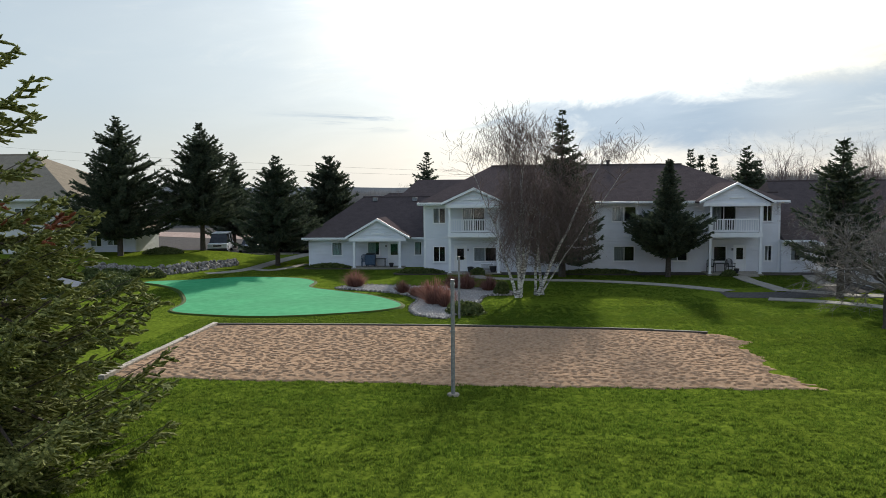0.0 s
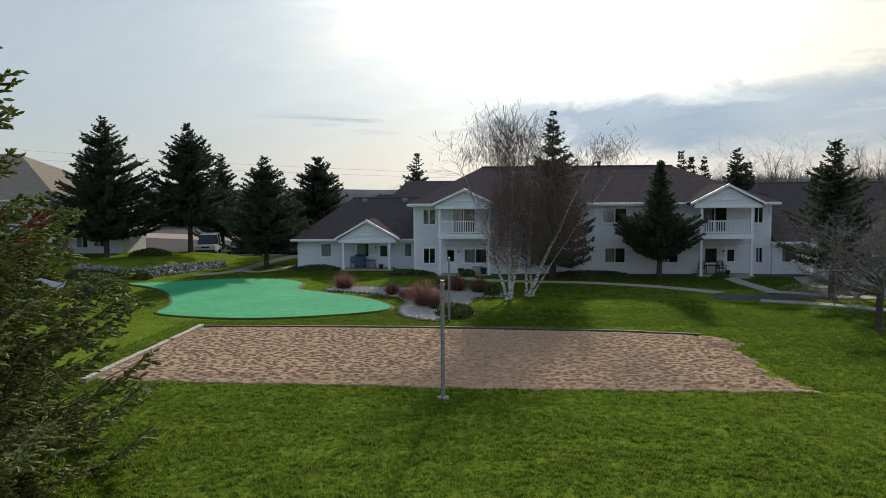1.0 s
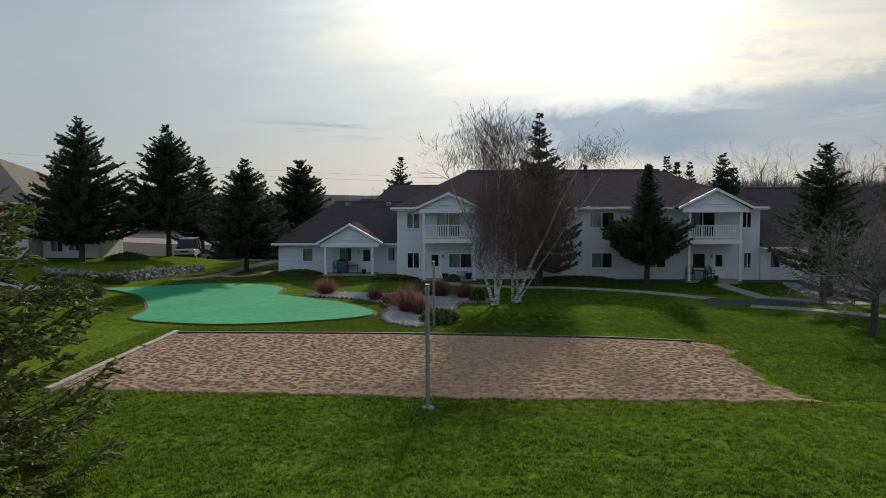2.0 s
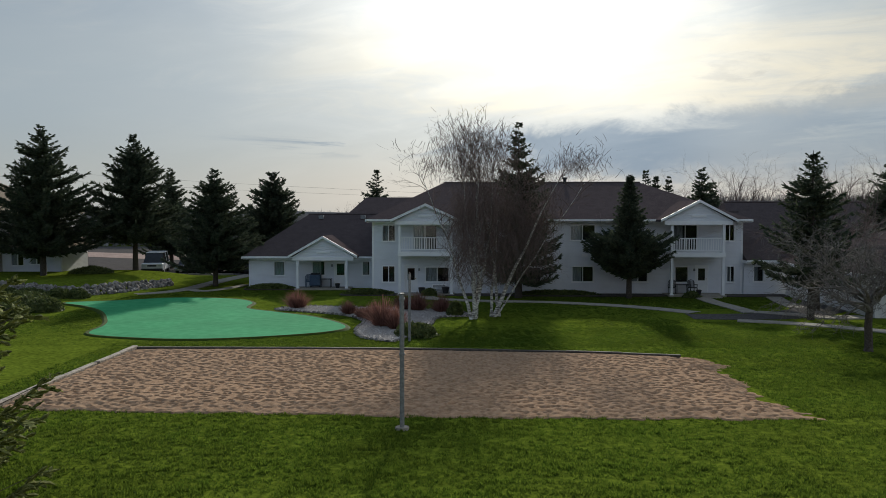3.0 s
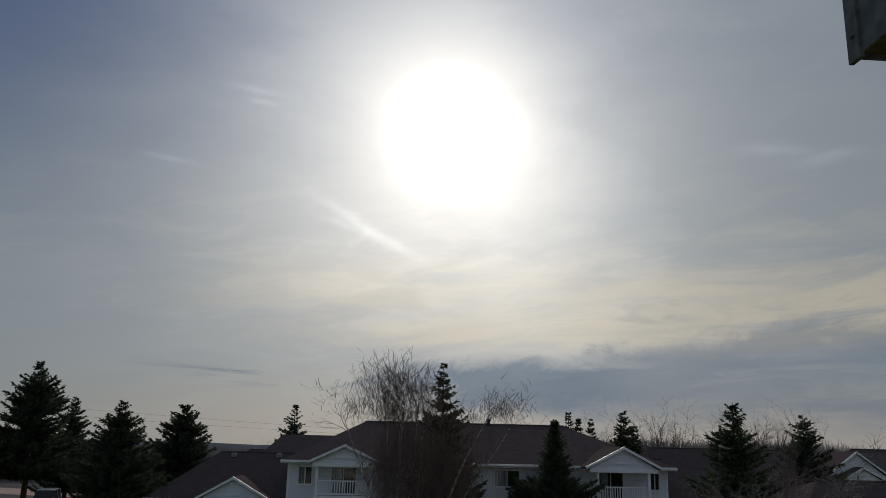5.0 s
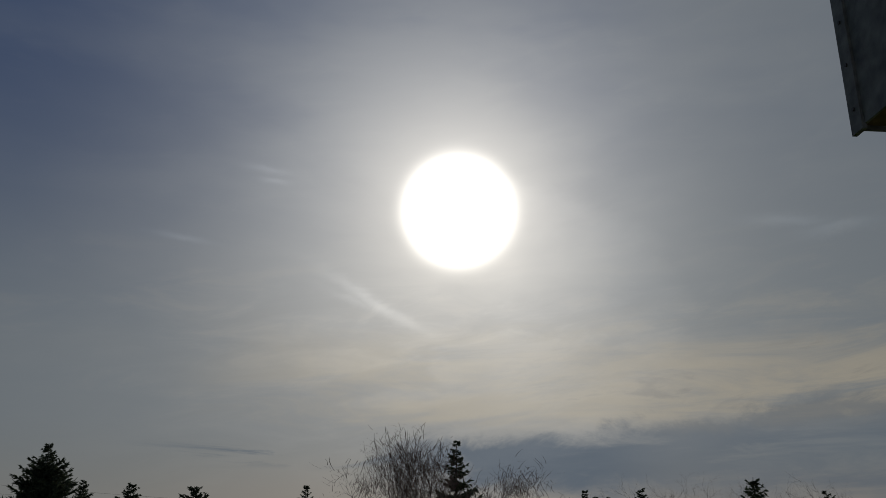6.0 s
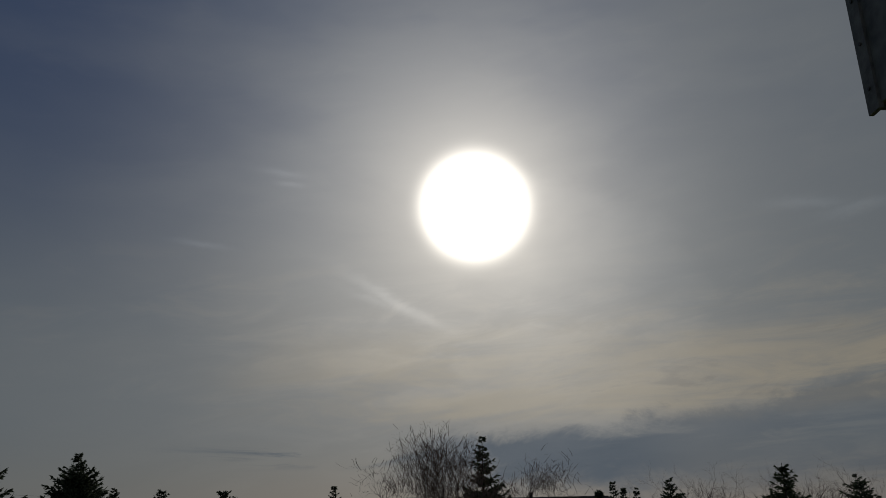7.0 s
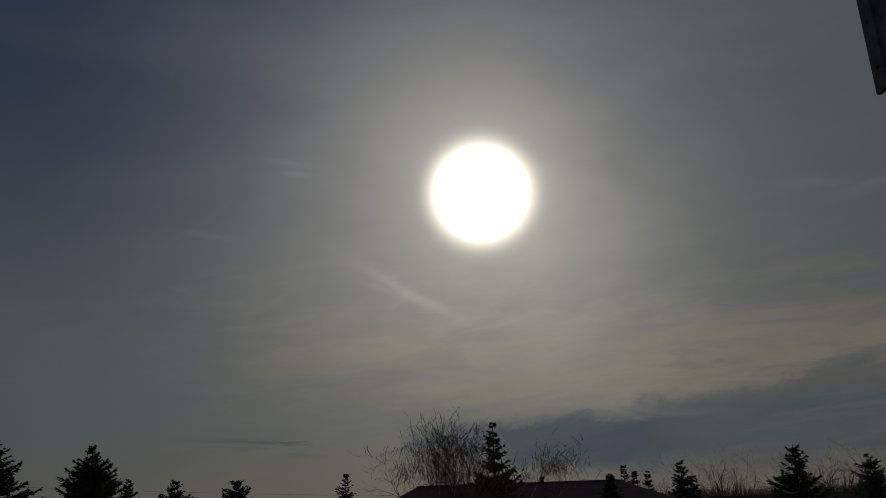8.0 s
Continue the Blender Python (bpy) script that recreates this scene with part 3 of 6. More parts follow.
# dark mulch strips that also paint the building's shade on the lawn
def mulch_shade_strip(x0, x1, y0, y1):
    pts = smooth_loop([(x0, y0), ((x0 + x1) / 2, y0 - 0.15), (x1, y0), (x1 + 0.1, y1), ((x0 + x1) / 2, y1), (x0 - 0.1, y1)], 5)
    tagged(mesh_ob("mulch_shade_strip", prism(bmesh.new(), pts, -0.02, 0.05), M_MULCH), "dark strip of mulch and painted shade at the foot of the wall", "flower bed", kind="structure")


for a in ((-15.8, -12.3, 61.9, 63.4), (-8.0, -4.4, 57.6, 58.9), (-0.3, 13.9, 57.4, 58.9), (18.2, 22.4, 57.2, 58.7)):
    mulch_shade_strip(*a)

# ------------------------------------------------------------------ house parts


def wall_bm(x0, x1, z0, z1, y, thick, holes):
    """A wall facing -y at y, with openings (x0, x1, z0, z1) that go through."""
    xs = sorted({x0, x1, *[h[0] for h in holes], *[h[1] for h in holes]})
    zs = sorted({z0, z1, *[h[2] for h in holes], *[h[3] for h in holes]})
    bm = bmesh.new()
    V = {}

    def at(i, j, k):
        if (i, j, k) not in V:
            V[i, j, k] = bm.verts.new((xs[i], y + thick * k, zs[j]))
        return V[i, j, k]

    def full(i, j):
        if not (0 <= i < len(xs) - 1 and 0 <= j < len(zs) - 1):
            return False
        mx, mz = (xs[i] + xs[i + 1]) / 2, (zs[j] + zs[j + 1]) / 2
        return not any(h[0] < mx < h[1] and h[2] < mz < h[3] for h in holes)

    for i in range(len(xs) - 1):
        for j in range(len(zs) - 1):
            if not full(i, j):
                continue
            bm.faces.new((at(i, j, 0), at(i + 1, j, 0), at(i + 1, j + 1, 0), at(i, j + 1, 0)))
            bm.faces.new((at(i, j + 1, 1), at(i + 1, j + 1, 1), at(i + 1, j, 1), at(i, j, 1)))
            if not full(i - 1, j):
                bm.faces.new((at(i, j, 1), at(i, j, 0), at(i, j + 1, 0), at(i, j + 1, 1)))
            if not full(i + 1, j):
                bm.faces.new((at(i + 1, j, 0), at(i + 1, j, 1), at(i + 1, j + 1, 1), at(i + 1, j + 1, 0)))
            if not full(i, j - 1):
                bm.faces.new((at(i, j, 1), at(i + 1, j, 1), at(i + 1, j, 0), at(i, j, 0)))
            if not full(i, j + 1):
                bm.faces.new((at(i, j + 1, 0), at(i + 1, j + 1, 0), at(i + 1, j + 1, 1), at(i, j + 1, 1)))
    return bm


def window(parent, x0, x1, z0, z1, y, panes=2, curtain=0.5, sashes=True):
    """A white-framed window in an opening at y: frame, panes, sill, curtain and a dark board painted as the unlit
    interior.
    """
    w = new("window")
    w.parent = parent
    bm = bmesh.new()
    f = 0.07
    box(bm, x0 - f, x1 + f, y - 0.03, y + 0.07, z1, z1 + f)
    box(bm, x0 - f, x1 + f, y - 0.03, y + 0.07, z0 - f, z0)
    box(bm, x0 - f, x0, y - 0.03, y + 0.07, z0, z1)
    box(bm, x1, x1 + f, y - 0.03, y + 0.07, z0, z1)
    for k in range(1, panes):
        xm = x0 + (x1 - x0) * k / panes
        box(bm, xm - 0.03, xm + 0.03, y + 0.01, y + 0.06, z0, z1)
    part("window_frame", bm, M_TRIM, w)
    part("window_sill", abox(x0 - 0.1, x1 + 0.1, y - 0.07, y - 0.031, z0 - f - 0.03, z0 - f + 0.01), M_TRIM, w)
    for k in range(panes):
        a, b = x0 + (x1 - x0) * k / panes, x0 + (x1 - x0) * (k + 1) / panes
        p = part("pane", abox(a + 0.03, b - 0.03, y + 0.03, y + 0.036, z0, z1), M_GLASS, w)
        p.visible_shadow = False
    bm = bmesh.new()
    if curtain:
        n = 14
        xa, xb = x0, x0 + (x1 - x0) * curtain
        prev = None
        for i in range(n + 1):
            x = xa + (xb - xa) * i / n
            yy = y + 0.16 + 0.03 * math.sin(i * 1.9)
            cur = (bm.verts.new((x, yy, z0)), bm.verts.new((x, yy, z1)))
            if prev:
                bm.faces.new((prev[0], cur[0], cur[1], prev[1]))
            prev = cur
        part("curtain", bm, M_CURTAIN, w, "pale hanging curtain")
    part("unlit_backing", abox(x0 - 0.3, x1 + 0.3, y + 0.9, y + 0.95, z0 - 0.3, z1 + 0.3), M_UNLIT, w)
    return w


def door(parent, x0, x1, z0, z1, y, half_glass=True):
    d = new("door")
    d.parent = parent
    bm = bmesh.new()
    f = 0.08
    box(bm, x0 - f, x0, y - 0.03, y + 0.08, z0, z1 + f)
    box(bm, x1, x1 + f, y - 0.03, y + 0.08, z0, z1 + f)
    box(bm, x0, x1, y - 0.03, y + 0.08, z1, z1 + f)
    part("door_frame", bm, M_TRIM, d)
    zm = z0 + (z1 - z0) * 0.46
    bm = bmesh.new()
    box(bm, x0, x0 + 0.14, y + 0.02, y + 0.06, z0, z1)
    box(bm, x1 - 0.14, x1, y + 0.02, y + 0.06, z0, z1)
    box(bm, x0 + 0.14, x1 - 0.14, y + 0.02, y + 0.06, z1 - 0.15, z1)
    box(bm, x0 + 0.14, x1 - 0.14, y + 0.02, y + 0.06, z0, zm)
    box(bm, x0 + 0.22, x1 - 0.22, y + 0.008, y + 0.02, z0 + 0.18, zm - 0.14)
    part("door_leaf", bm, M_TRIM, d)
    p = part("pane", abox(x0 + 0.14, x1 - 0.14, y + 0.035, y + 0.041, zm, z1 - 0.15), M_GLASS, d)
    p.visible_shadow = False
    # dark board behind the pane, the interior's shade in its colour
    part("unlit_backing", abox(x0, x1, y + 0.5, y + 0.55, z0, z1), M_UNLIT, d)
    h = bmesh.new()
    bmesh.ops.create_uvsphere(h, u_segments=8, v_segments=6, radius=0.035, matrix=Matrix.Translation((x1 - 0.07, y - 0.015, z0 + 0.95)))
    part("door_handle", h, M_BRASS, d)
    return d


def railing(parent, x0, x1, y, z0, z1):
    r = new("railing")
    r.parent = parent
    part("top_rail", abox(x0, x1, y - 0.045, y + 0.045, z1 - 0.07, z1), M_TRIM, r)
    part("bottom_rail", abox(x0, x1, y - 0.035, y + 0.035, z0, z0 + 0.07), M_TRIM, r)
    n = round((x1 - x0) / 0.165)
    for i in range(n):
        x = x0 + (i + 0.5) * (x1 - x0) / n
        part("baluster", abox(x - 0.03, x + 0.03, y - 0.022, y + 0.022, z0 + 0.07, z1 - 0.07), M_TRIM, r)


def slab(bm, pts, t=0.16):
    """A roof plane through points, with thickness."""
    n = geometry.normal([Vector(p) for p in pts])
    if n.z < 0:
        n, pts = -n, pts[::-1]
    hi = [bm.verts.new(Vector(p)) for p in pts]
    lo = [bm.verts.new(Vector(p) - Vector((0, 0, t))) for p in pts]
    bm.faces.new(hi)
    bm.faces.new(lo[::-1])
    k = len(pts)
    for i in range(k):
        bm.faces.new((hi[i], lo[i], lo[(i + 1) % k], hi[(i + 1) % k]))


def hip_roof(parent, x0, x1, y0, y1, z, ra, rb, ry, rz, material):
    """A hip roof over an eave rectangle, its ridge from ra to rb at ry, rz."""
    bm = bmesh.new()
    slab(bm, [(x0, y0, z), (x1, y0, z), (rb, ry, rz), (ra, ry, rz)])
    slab(bm, [(x1, y1, z), (x0, y1, z), (ra, ry, rz), (rb, ry, rz)])
    slab(bm, [(x0, y1, z), (x0, y0, z), (ra, ry, rz)])
    slab(bm, [(x1, y0, z), (x1, y1, z), (rb, ry, rz)])
    r = part("roof", bm, material, parent, "dark brown shingled hip roof" if material is M_ROOF else "")
    part("ridge_cap", tube(bmesh.new(), [(ra, ry, rz + 0.01), (rb, ry, rz + 0.01)], [0.09, 0.09], 6), material, r)
    bm = bmesh.new()
    box(bm, x0 - 0.02, x1 + 0.02, y0 - 0.10, y0 - 0.004, z - 0.14, z)
    part("gutter", bm, M_TRIM, r, "white gutter")
    for xa in (x0 - 0.10, x1 + 0.02):
        part("fascia", abox(xa, xa + 0.08, y0, y1, z - 0.19, z - 0.02), M_TRIM, r)
    part("soffit", abox(x0 + 0.02, x1 - 0.02, y0 + 0.02, y1 - 0.02, z - 0.22, z - 0.165), M_TRIM, parent)
    return r


def porch_gable(parent, x0, x1, y0, y1, z, apex, ridge_back, bar=True):
    """A small gable roof on the front: two slopes, white rakes, a siding triangle with a vent bar."""
    xm = (x0 + x1) / 2
    g = new("porch_roof")
    g.parent = parent
    bm = bmesh.new()
    slab(bm, [(x0, y0, z), (x0, y1, z), (xm, ridge_back, apex), (xm, y0, apex)], 0.14)
    slab(bm, [(x1, y0, z), (xm, y0, apex), (xm, ridge_back, apex), (x1, y1, z)], 0.14)
    part("roof", bm, M_ROOF, g)
    bm = bmesh.new()
    v = [bm.verts.new(p) for p in ((x0 + 0.25, y0 + 0.18, z - 0.1), (x1 - 0.25, y0 + 0.18, z - 0.1), (xm, y0 + 0.18, apex - 0.15),
                                   (x0 + 0.25, y0 + 0.26, z - 0.1), (x1 - 0.25, y0 + 0.26, z - 0.1), (xm, y0 + 0.26, apex - 0.15))]
    for f in ((0, 1, 2), (5, 4, 3), (0, 3, 4, 1), (1, 4, 5, 2), (2, 5, 3, 0)):
        bm.faces.new([v[i] for i in f])
    part("gable_siding", bm, M_SIDING, g)
    for s, xe in ((-1, x0), (1, x1)):
        bm = bmesh.new()
        a, b = Vector((xe, 0, z)), Vector((xm, 0, apex))
        pts = [(a.x, a.z + 0.02), (b.x, b.z + 0.02), (b.x, b.z - 0.17), (a.x, a.z - 0.15)]
        lo = [bm.verts.new((x, y0 - 0.06, zz)) for x, zz in pts]
        hi = [bm.verts.new((x, y0 - 0.004, zz)) for x, zz in pts]
        bm.faces.new(lo)
        bm.faces.new(hi[::-1])
        for i in range(4):
            bm.faces.new((lo[i], hi[i], hi[(i + 1) % 4], lo[(i + 1) % 4]))
        part("rake_board", bm, M_TRIM, g)
    part("beam", abox(x0 + 0.3, x1 - 0.3, y0 + 0.1, y0 + 0.32, z - 0.34, z - 0.1), M_TRIM, g)
    if bar:
        part("vent_bar", abox(xm - 0.5, xm + 0.5, y0 + 0.13, y0 + 0.178, z + 0.2, z + 0.32), M_TRIM, g)
    return g


def post(parent, x, y, z0, z1, w=0.085):
    p = part("post", abox(x - w, x + w, y - w, y + w, z0, z1), M_TRIM, parent)
    part("post_base", abox(x - w - 0.03, x + w + 0.03, y - w - 0.03, y + w + 0.03, z0 - 0.02, z0 + 0.16), M_TRIM, p)


def side_walls(parent, x0, x1, y0, y1, z1, t=0.18, material=None):
    m = material or M_SIDING
    part("wall", abox(x0, x0 + t, y0 + t, y1, 0, z1), m, parent)
    part("wall", abox(x1 - t, x1, y0 + t, y1, 0, z1), m, parent)
    part("wall", abox(x0 + t, x1 - t, y1 - t, y1, 0, z1), m, parent)
    # floor in the same near-black, painted as unlit
    part("floor", abox(x0 + t, x1 - t, y0 + t + 0.004, y1 - t, -0.05, 0.09), M_UNLIT, parent)


def balcony_bay(h, xa, xb, yp, yw, z_deck, apex, reach):
    """A two-storey porch: posts, deck with railing, gable above; the wall behind has its openings already."""
    for x in (xa, xb):
        post(h, x, yp, 0.0, 5.05)
    d = new("balcony")
    d.parent = h
    part("deck", abox(xa - 0.1, xb + 0.1, yp - 0.12, yw - 0.004, z_deck - 0.28, z_deck), M_TRIM, d)
    part("deck_fascia", abox(xa - 0.12, xb + 0.12, yp - 0.16, yp - 0.122, z_deck - 0.32, z_deck - 0.02), M_TRIM, d)
    railing(d, xa + 0.09, xb - 0.09, yp, z_deck + 0.08, z_deck + 0.98)
    part("porch_slab", abox(xa - 0.2, xb + 0.2, yp - 0.2, yw - 0.004, -0.05, 0.10), M_CONCRETE, h)
    porch_gable(h, xa - reach, xb + reach, yp - 0.35, yw + 0.6, 5.22, apex, yw + 3.2)


def main_house():
    h = thing("apartment_building", "two-storey apartment building with white siding and dark brown roof", "building")
    yf = 59.05
    wins = [(-5.32, -4.48, 3.73, 4.80), (-5.32, -4.50, 0.85, 1.93), (7.83, 9.50, 3.80, 4.81), (7.98, 9.40, 0.89, 1.91),
            (4.6, 5.75, 0.90, 1.85), (3.4, 5.0, 3.80, 4.80), (11.9, 13.2, 0.90, 1.90), (18.60, 19.17, 3.76, 4.83), (18.75, 19.20, 0.89, 1.93)]
    slide = [(-3.15, -1.55, 3.15, 4.80), (14.98, 16.63, 3.12, 4.81)]
    low = [(-2.3, -0.70, 0.88, 1.85), (15.15, 16.0, 0.86, 1.89)]
    doors = [(-3.72, -2.94, 0.12, 1.95), (16.60, 17.36, 0.12, 1.95)]
    part("wall", wall_bm(-6.04, 19.77, 0, 5.2, yf, 0.18, wins + slide + low + doors), M_SIDING, h)
    side_walls(h, -6.04, 19.77, yf, 75, 5.2)
    part("foundation", abox(-6.02, 19.75, yf + 0.02, 74.98, -0.1, -0.002), M_CONCRETE, h)
    for i, w in enumerate(wins):
        window(h, *w, yf, 2, (0.5, 0.0, 0.5, 0.45, 0.4, 0.4, 0.5, 0.0, 0.6)[i])
    for s in slide:
        window(h, *s, yf, 2, 0.42)
    window(h, *low[0], yf, 2, 0.5)
    window(h, *low[1], yf, 1, 0.0)
    for d in doors:
        door(h, *d, yf)
    balcony_bay(h, -4.05, -0.49, 57.9, yf, 3.04, 6.32, 0.6)
    balcony_bay(h, 14.45, 17.92, 57.35, yf, 3.00, 6.55, 0.85)
    hip_roof(h, -6.4, 20.2, 58.45, 75.6, 5.25, -1.2, 14.7, 68.5, 8.12, M_ROOF)
    part("corner_board", abox(-6.07, -5.93, yf - 0.02, yf - 0.002, 0, 5.1), M_TRIM, h)
    part("corner_board", abox(19.66, 19.80, yf - 0.02, yf - 0.002, 0, 5.1), M_TRIM, h)
    part("wall_vent", abox(8.62, 9.02, yf - 0.05, yf - 0.002, 2.62, 2.80), M_TRIM, h)
    for x in (6.0, 10.3):
        part("wall_vent", abox(x, x + 0.16, yf - 0.04, yf - 0.002, 2.55, 2.70), M_TRIM, h)
    # roof vents and the vent pipe on the ridge
    part("vent_pipe", tube(bmesh.new(), [(8.6, 68.3, 7.9), (8.6, 68.3, 8.45)], [0.14, 0.14], 10), M_DARK, h)
    part("vent_cap", tube(bmesh.new(), [(8.6, 68.3, 8.40), (8.6, 68.3, 8.55)], [0.21, 0.21], 10), M_DARK, h)
    for x in (7.0, 9.6, 10.6, 12.9, 4.0, 1.0):
        part("roof_vent", abox(x - 0.2, x + 0.2, 68.9, 69.3, 7.6, 8.24), M_METAL, h)
    # rear cross wing whose lower ridge shows beside the main roof
    bm = bmesh.new()
    slab(bm, [(-9.8, 70.6, 5.2), (-2.0, 70.6, 5.2), (-2.0, 76, 7.1), (-8.3, 76, 7.1)])
    slab(bm, [(-2.0, 81, 5.2), (-9.8, 81, 5.2), (-8.3, 76, 7.1), (-2.0, 76, 7.1)])
    slab(bm, [(-9.8, 81, 5.2), (-9.8, 70.6, 5.2), (-8.3, 76, 7.1)])
    part("rear_roof", bm, M_ROOF, h)
    part("wall", abox(-9.3, -2.2, 75.2, 80.6, 0, 5.1), M_SIDING, h)
    # air conditioner sleeves under the ground-floor windows
    ac = part("air_conditioner", soft_box(-1.85, -0.85, yf - 0.22, yf - 0.004, 0.28, 0.70, 0.02, 1), M_TRIM, h)
    for k in range(4):
        part("louvre", abox(-1.78, -0.92, yf - 0.245, yf - 0.222, 0.34 + 0.085 * k, 0.38 + 0.085 * k), M_METAL, ac)
    return h


def left_wing():
    h = thing("left_wing", "single-storey wing with white siding and a gabled porch", "building")
    y = 63.5
    wins = [(-13.95, -13.2, 0.98, 1.98), (-11.05, -10.15, 1.0, 2.0), (-7.25, -6.75, 1.0, 2.0)]
    dr = [(-9.35, -8.5, 0.12, 2.0)]
    part("wall", wall_bm(-15.9, -6.1, 0, 2.35, y, 0.18, wins + dr), M_SIDING, h)
    side_walls(h, -15.9, -6.1, y, 78, 2.35)
    for i, w in enumerate(wins):
        window(h, *w, y, 1, (0.9, 0.7, 0.8)[i])
    part("shutter_panel", abox(-14.85, -14.1, y - 0.03, y - 0.002, 0.98, 1.98), M_SIDING, h)
    door(h, *dr[0], y)
    hip_roof(h, -16.25, -6.0, 62.95, 78.6, 2.42, -12.6, -6.05, 70.6, 5.55, M_ROOF)
    porch_gable(h, -12.55, -7.45, 61.75, 64.5, 2.52, 3.98, 66.6)
    for x in (-11.9, -8.28):
        post(h, x, 62.0, 0.0, 2.3)
    part("porch_slab", abox(-12.1, -8.0, 61.7, y - 0.004, -0.05, 0.11), M_CONCRETE, h)
    for x in (-11.4, -7.9):
        part("roof_vent", abox(x - 0.2, x + 0.2, 69.6, 70.0, 5.2, 5.52), M_METAL, h)
    return h


def right_wing():
    h = thing("right_wing", "single-storey wing with white siding beside the drive", "building")
    y = 58.75
    wins = [(20.5, 21.15, 0.95, 1.95)]
    part("wall", wall_bm(19.8, 22.9, 0, 2.35, y, 0.18, wins), M_SIDING, h)
    side_walls(h, 19.8, 22.9, y, 73, 2.35)
    window(h, *wins[0], y, 1, 0.5)
    hip_roof(h, 19.82, 23.4, 58.2, 73.6, 2.42, 20.0, 21.8, 66.0, 5.75, M_ROOF)
    return h


main_house()
left_wing()
right_wing()


def far_left_house():
    h = thing("left_building", "white-sided building with a tan shingled roof", "building", (0, 0, 0.7))
    part("wall", wall_bm(-62, -38.5, 0, 4.9, 68, 0.2, [(-43.4, -42.2, 3.0, 4.1)]), M_SIDING2, h)
    side_walls(h, -62, -38.5, 68, 84, 4.9, material=M_SIDING2)
    window(h, -43.4, -42.2, 3.0, 4.1, 68, 2, 0.4)
    hip_roof(h, -62.6, -37.7, 67.4, 84.6, 4.95, -56, -46.0, 76, 9.2, M_ROOF2)
    w = [(-37.6, -36.6, 0.6, 1.6), (-36.0, -35.0, 0.7, 1.6)]
    part("wall", wall_bm(-38.4, -33.4, 0, 2.0, 70.0, 0.2, w), M_SIDING, h)
    side_walls(h, -38.4, -33.4, 70.0, 75, 2.0, material=M_SIDING2)
    for q in w:
        window(h, *q, 70.0, 2, 0.5)
    hip_roof(h, -38.4, -33.0, 69.4, 75.6, 2.1, -38.2, -35.0, 72.5, 4.6, M_ROOF2)
    return h


far_left_house()


def right_buildings():
    h = thing("right_building", "low white-sided building with a brown shingled roof", "building")
    y = 45.9
    wins = [(23.4, 24.75, 0.85, 1.98), (30.5, 32, 0.85, 1.98)]
    part("wall", wall_bm(22.4, 36, 0, 2.3, y, 0.18, wins), M_SIDING2, h)
    side_walls(h, 22.4, 36, y, 58, 2.3, material=M_SIDING2)
    for w in wins:
        window(h, *w, y, 2, 0.35)
    hip_roof(h, 21.95, 36.6, 45.3, 58.6, 2.36, 26.6, 32, 52, 4.75, M_ROOF)
    porch_gable(h, 25.2, 29.6, 43.9, 46.6, 2.45, 3.9, 48.6)
    for x in (25.75, 29.0):
        post(h, x, 44.2, 0, 2.2)
    part("porch_slab", abox(25.4, 29.4, 43.8, 45.896, -0.05, 0.1), M_CONCRETE, h)
    g = thing("far_right_building", "two-storey white-sided building with a balcony gable", "building")
    slide = [(41.9, 43.4, 2.9, 4.3), (47, 48.5, 2.9, 4.2)]
    part("wall", wall_bm(40.9, 56, 0, 4.7, 76, 0.2, slide), M_SIDING, g)
    side_walls(g, 40.9, 56, 76, 90, 4.7)
    for s in slide:
        window(g, *s, 76, 2, 0.4)
    porch_gable(g, 40.3, 46.0, 75.4, 79, 4.75, 6.75, 84)
    porch_gable(g, 41.0, 44.6, 73.9, 77, 4.45, 5.4, 77.5)
    for x in (41.4, 44.2):
        post(g, x, 74.15, 0, 4.3)
    part("deck", abox(41.2, 44.4, 74.05, 75.996, 2.5, 2.75), M_TRIM, g)
    railing(g, 41.5, 44.1, 74.15, 2.85, 3.65)
    hip_roof(g, 46, 56.6, 75.4, 90.6, 4.75, 47, 52, 83, 7.0, M_ROOF)
    k = thing("rear_building", "long dark-roofed building behind the trees", "building")
    part("wall", abox(24.6, 39.4, 72.6, 89, 0, 2.5), M_SIDING2, k)
    hip_roof(k, 24.0, 40.0, 72, 90, 2.6, 25.5, 39, 81, 6.7, M_ROOF)
    m = thing("low_shed", "low far building with a dark roof", "building")
    part("wall", abox(-19, -5, 98, 108, 0, 3.4), M_SIDING2, m)
    hip_roof(m, -19.5, -4.5, 97.5, 108.5, 3.5, -15, -9, 103, 5.6, M_ROOF)


right_buildings()

# ------------------------------------------------------------------ trees


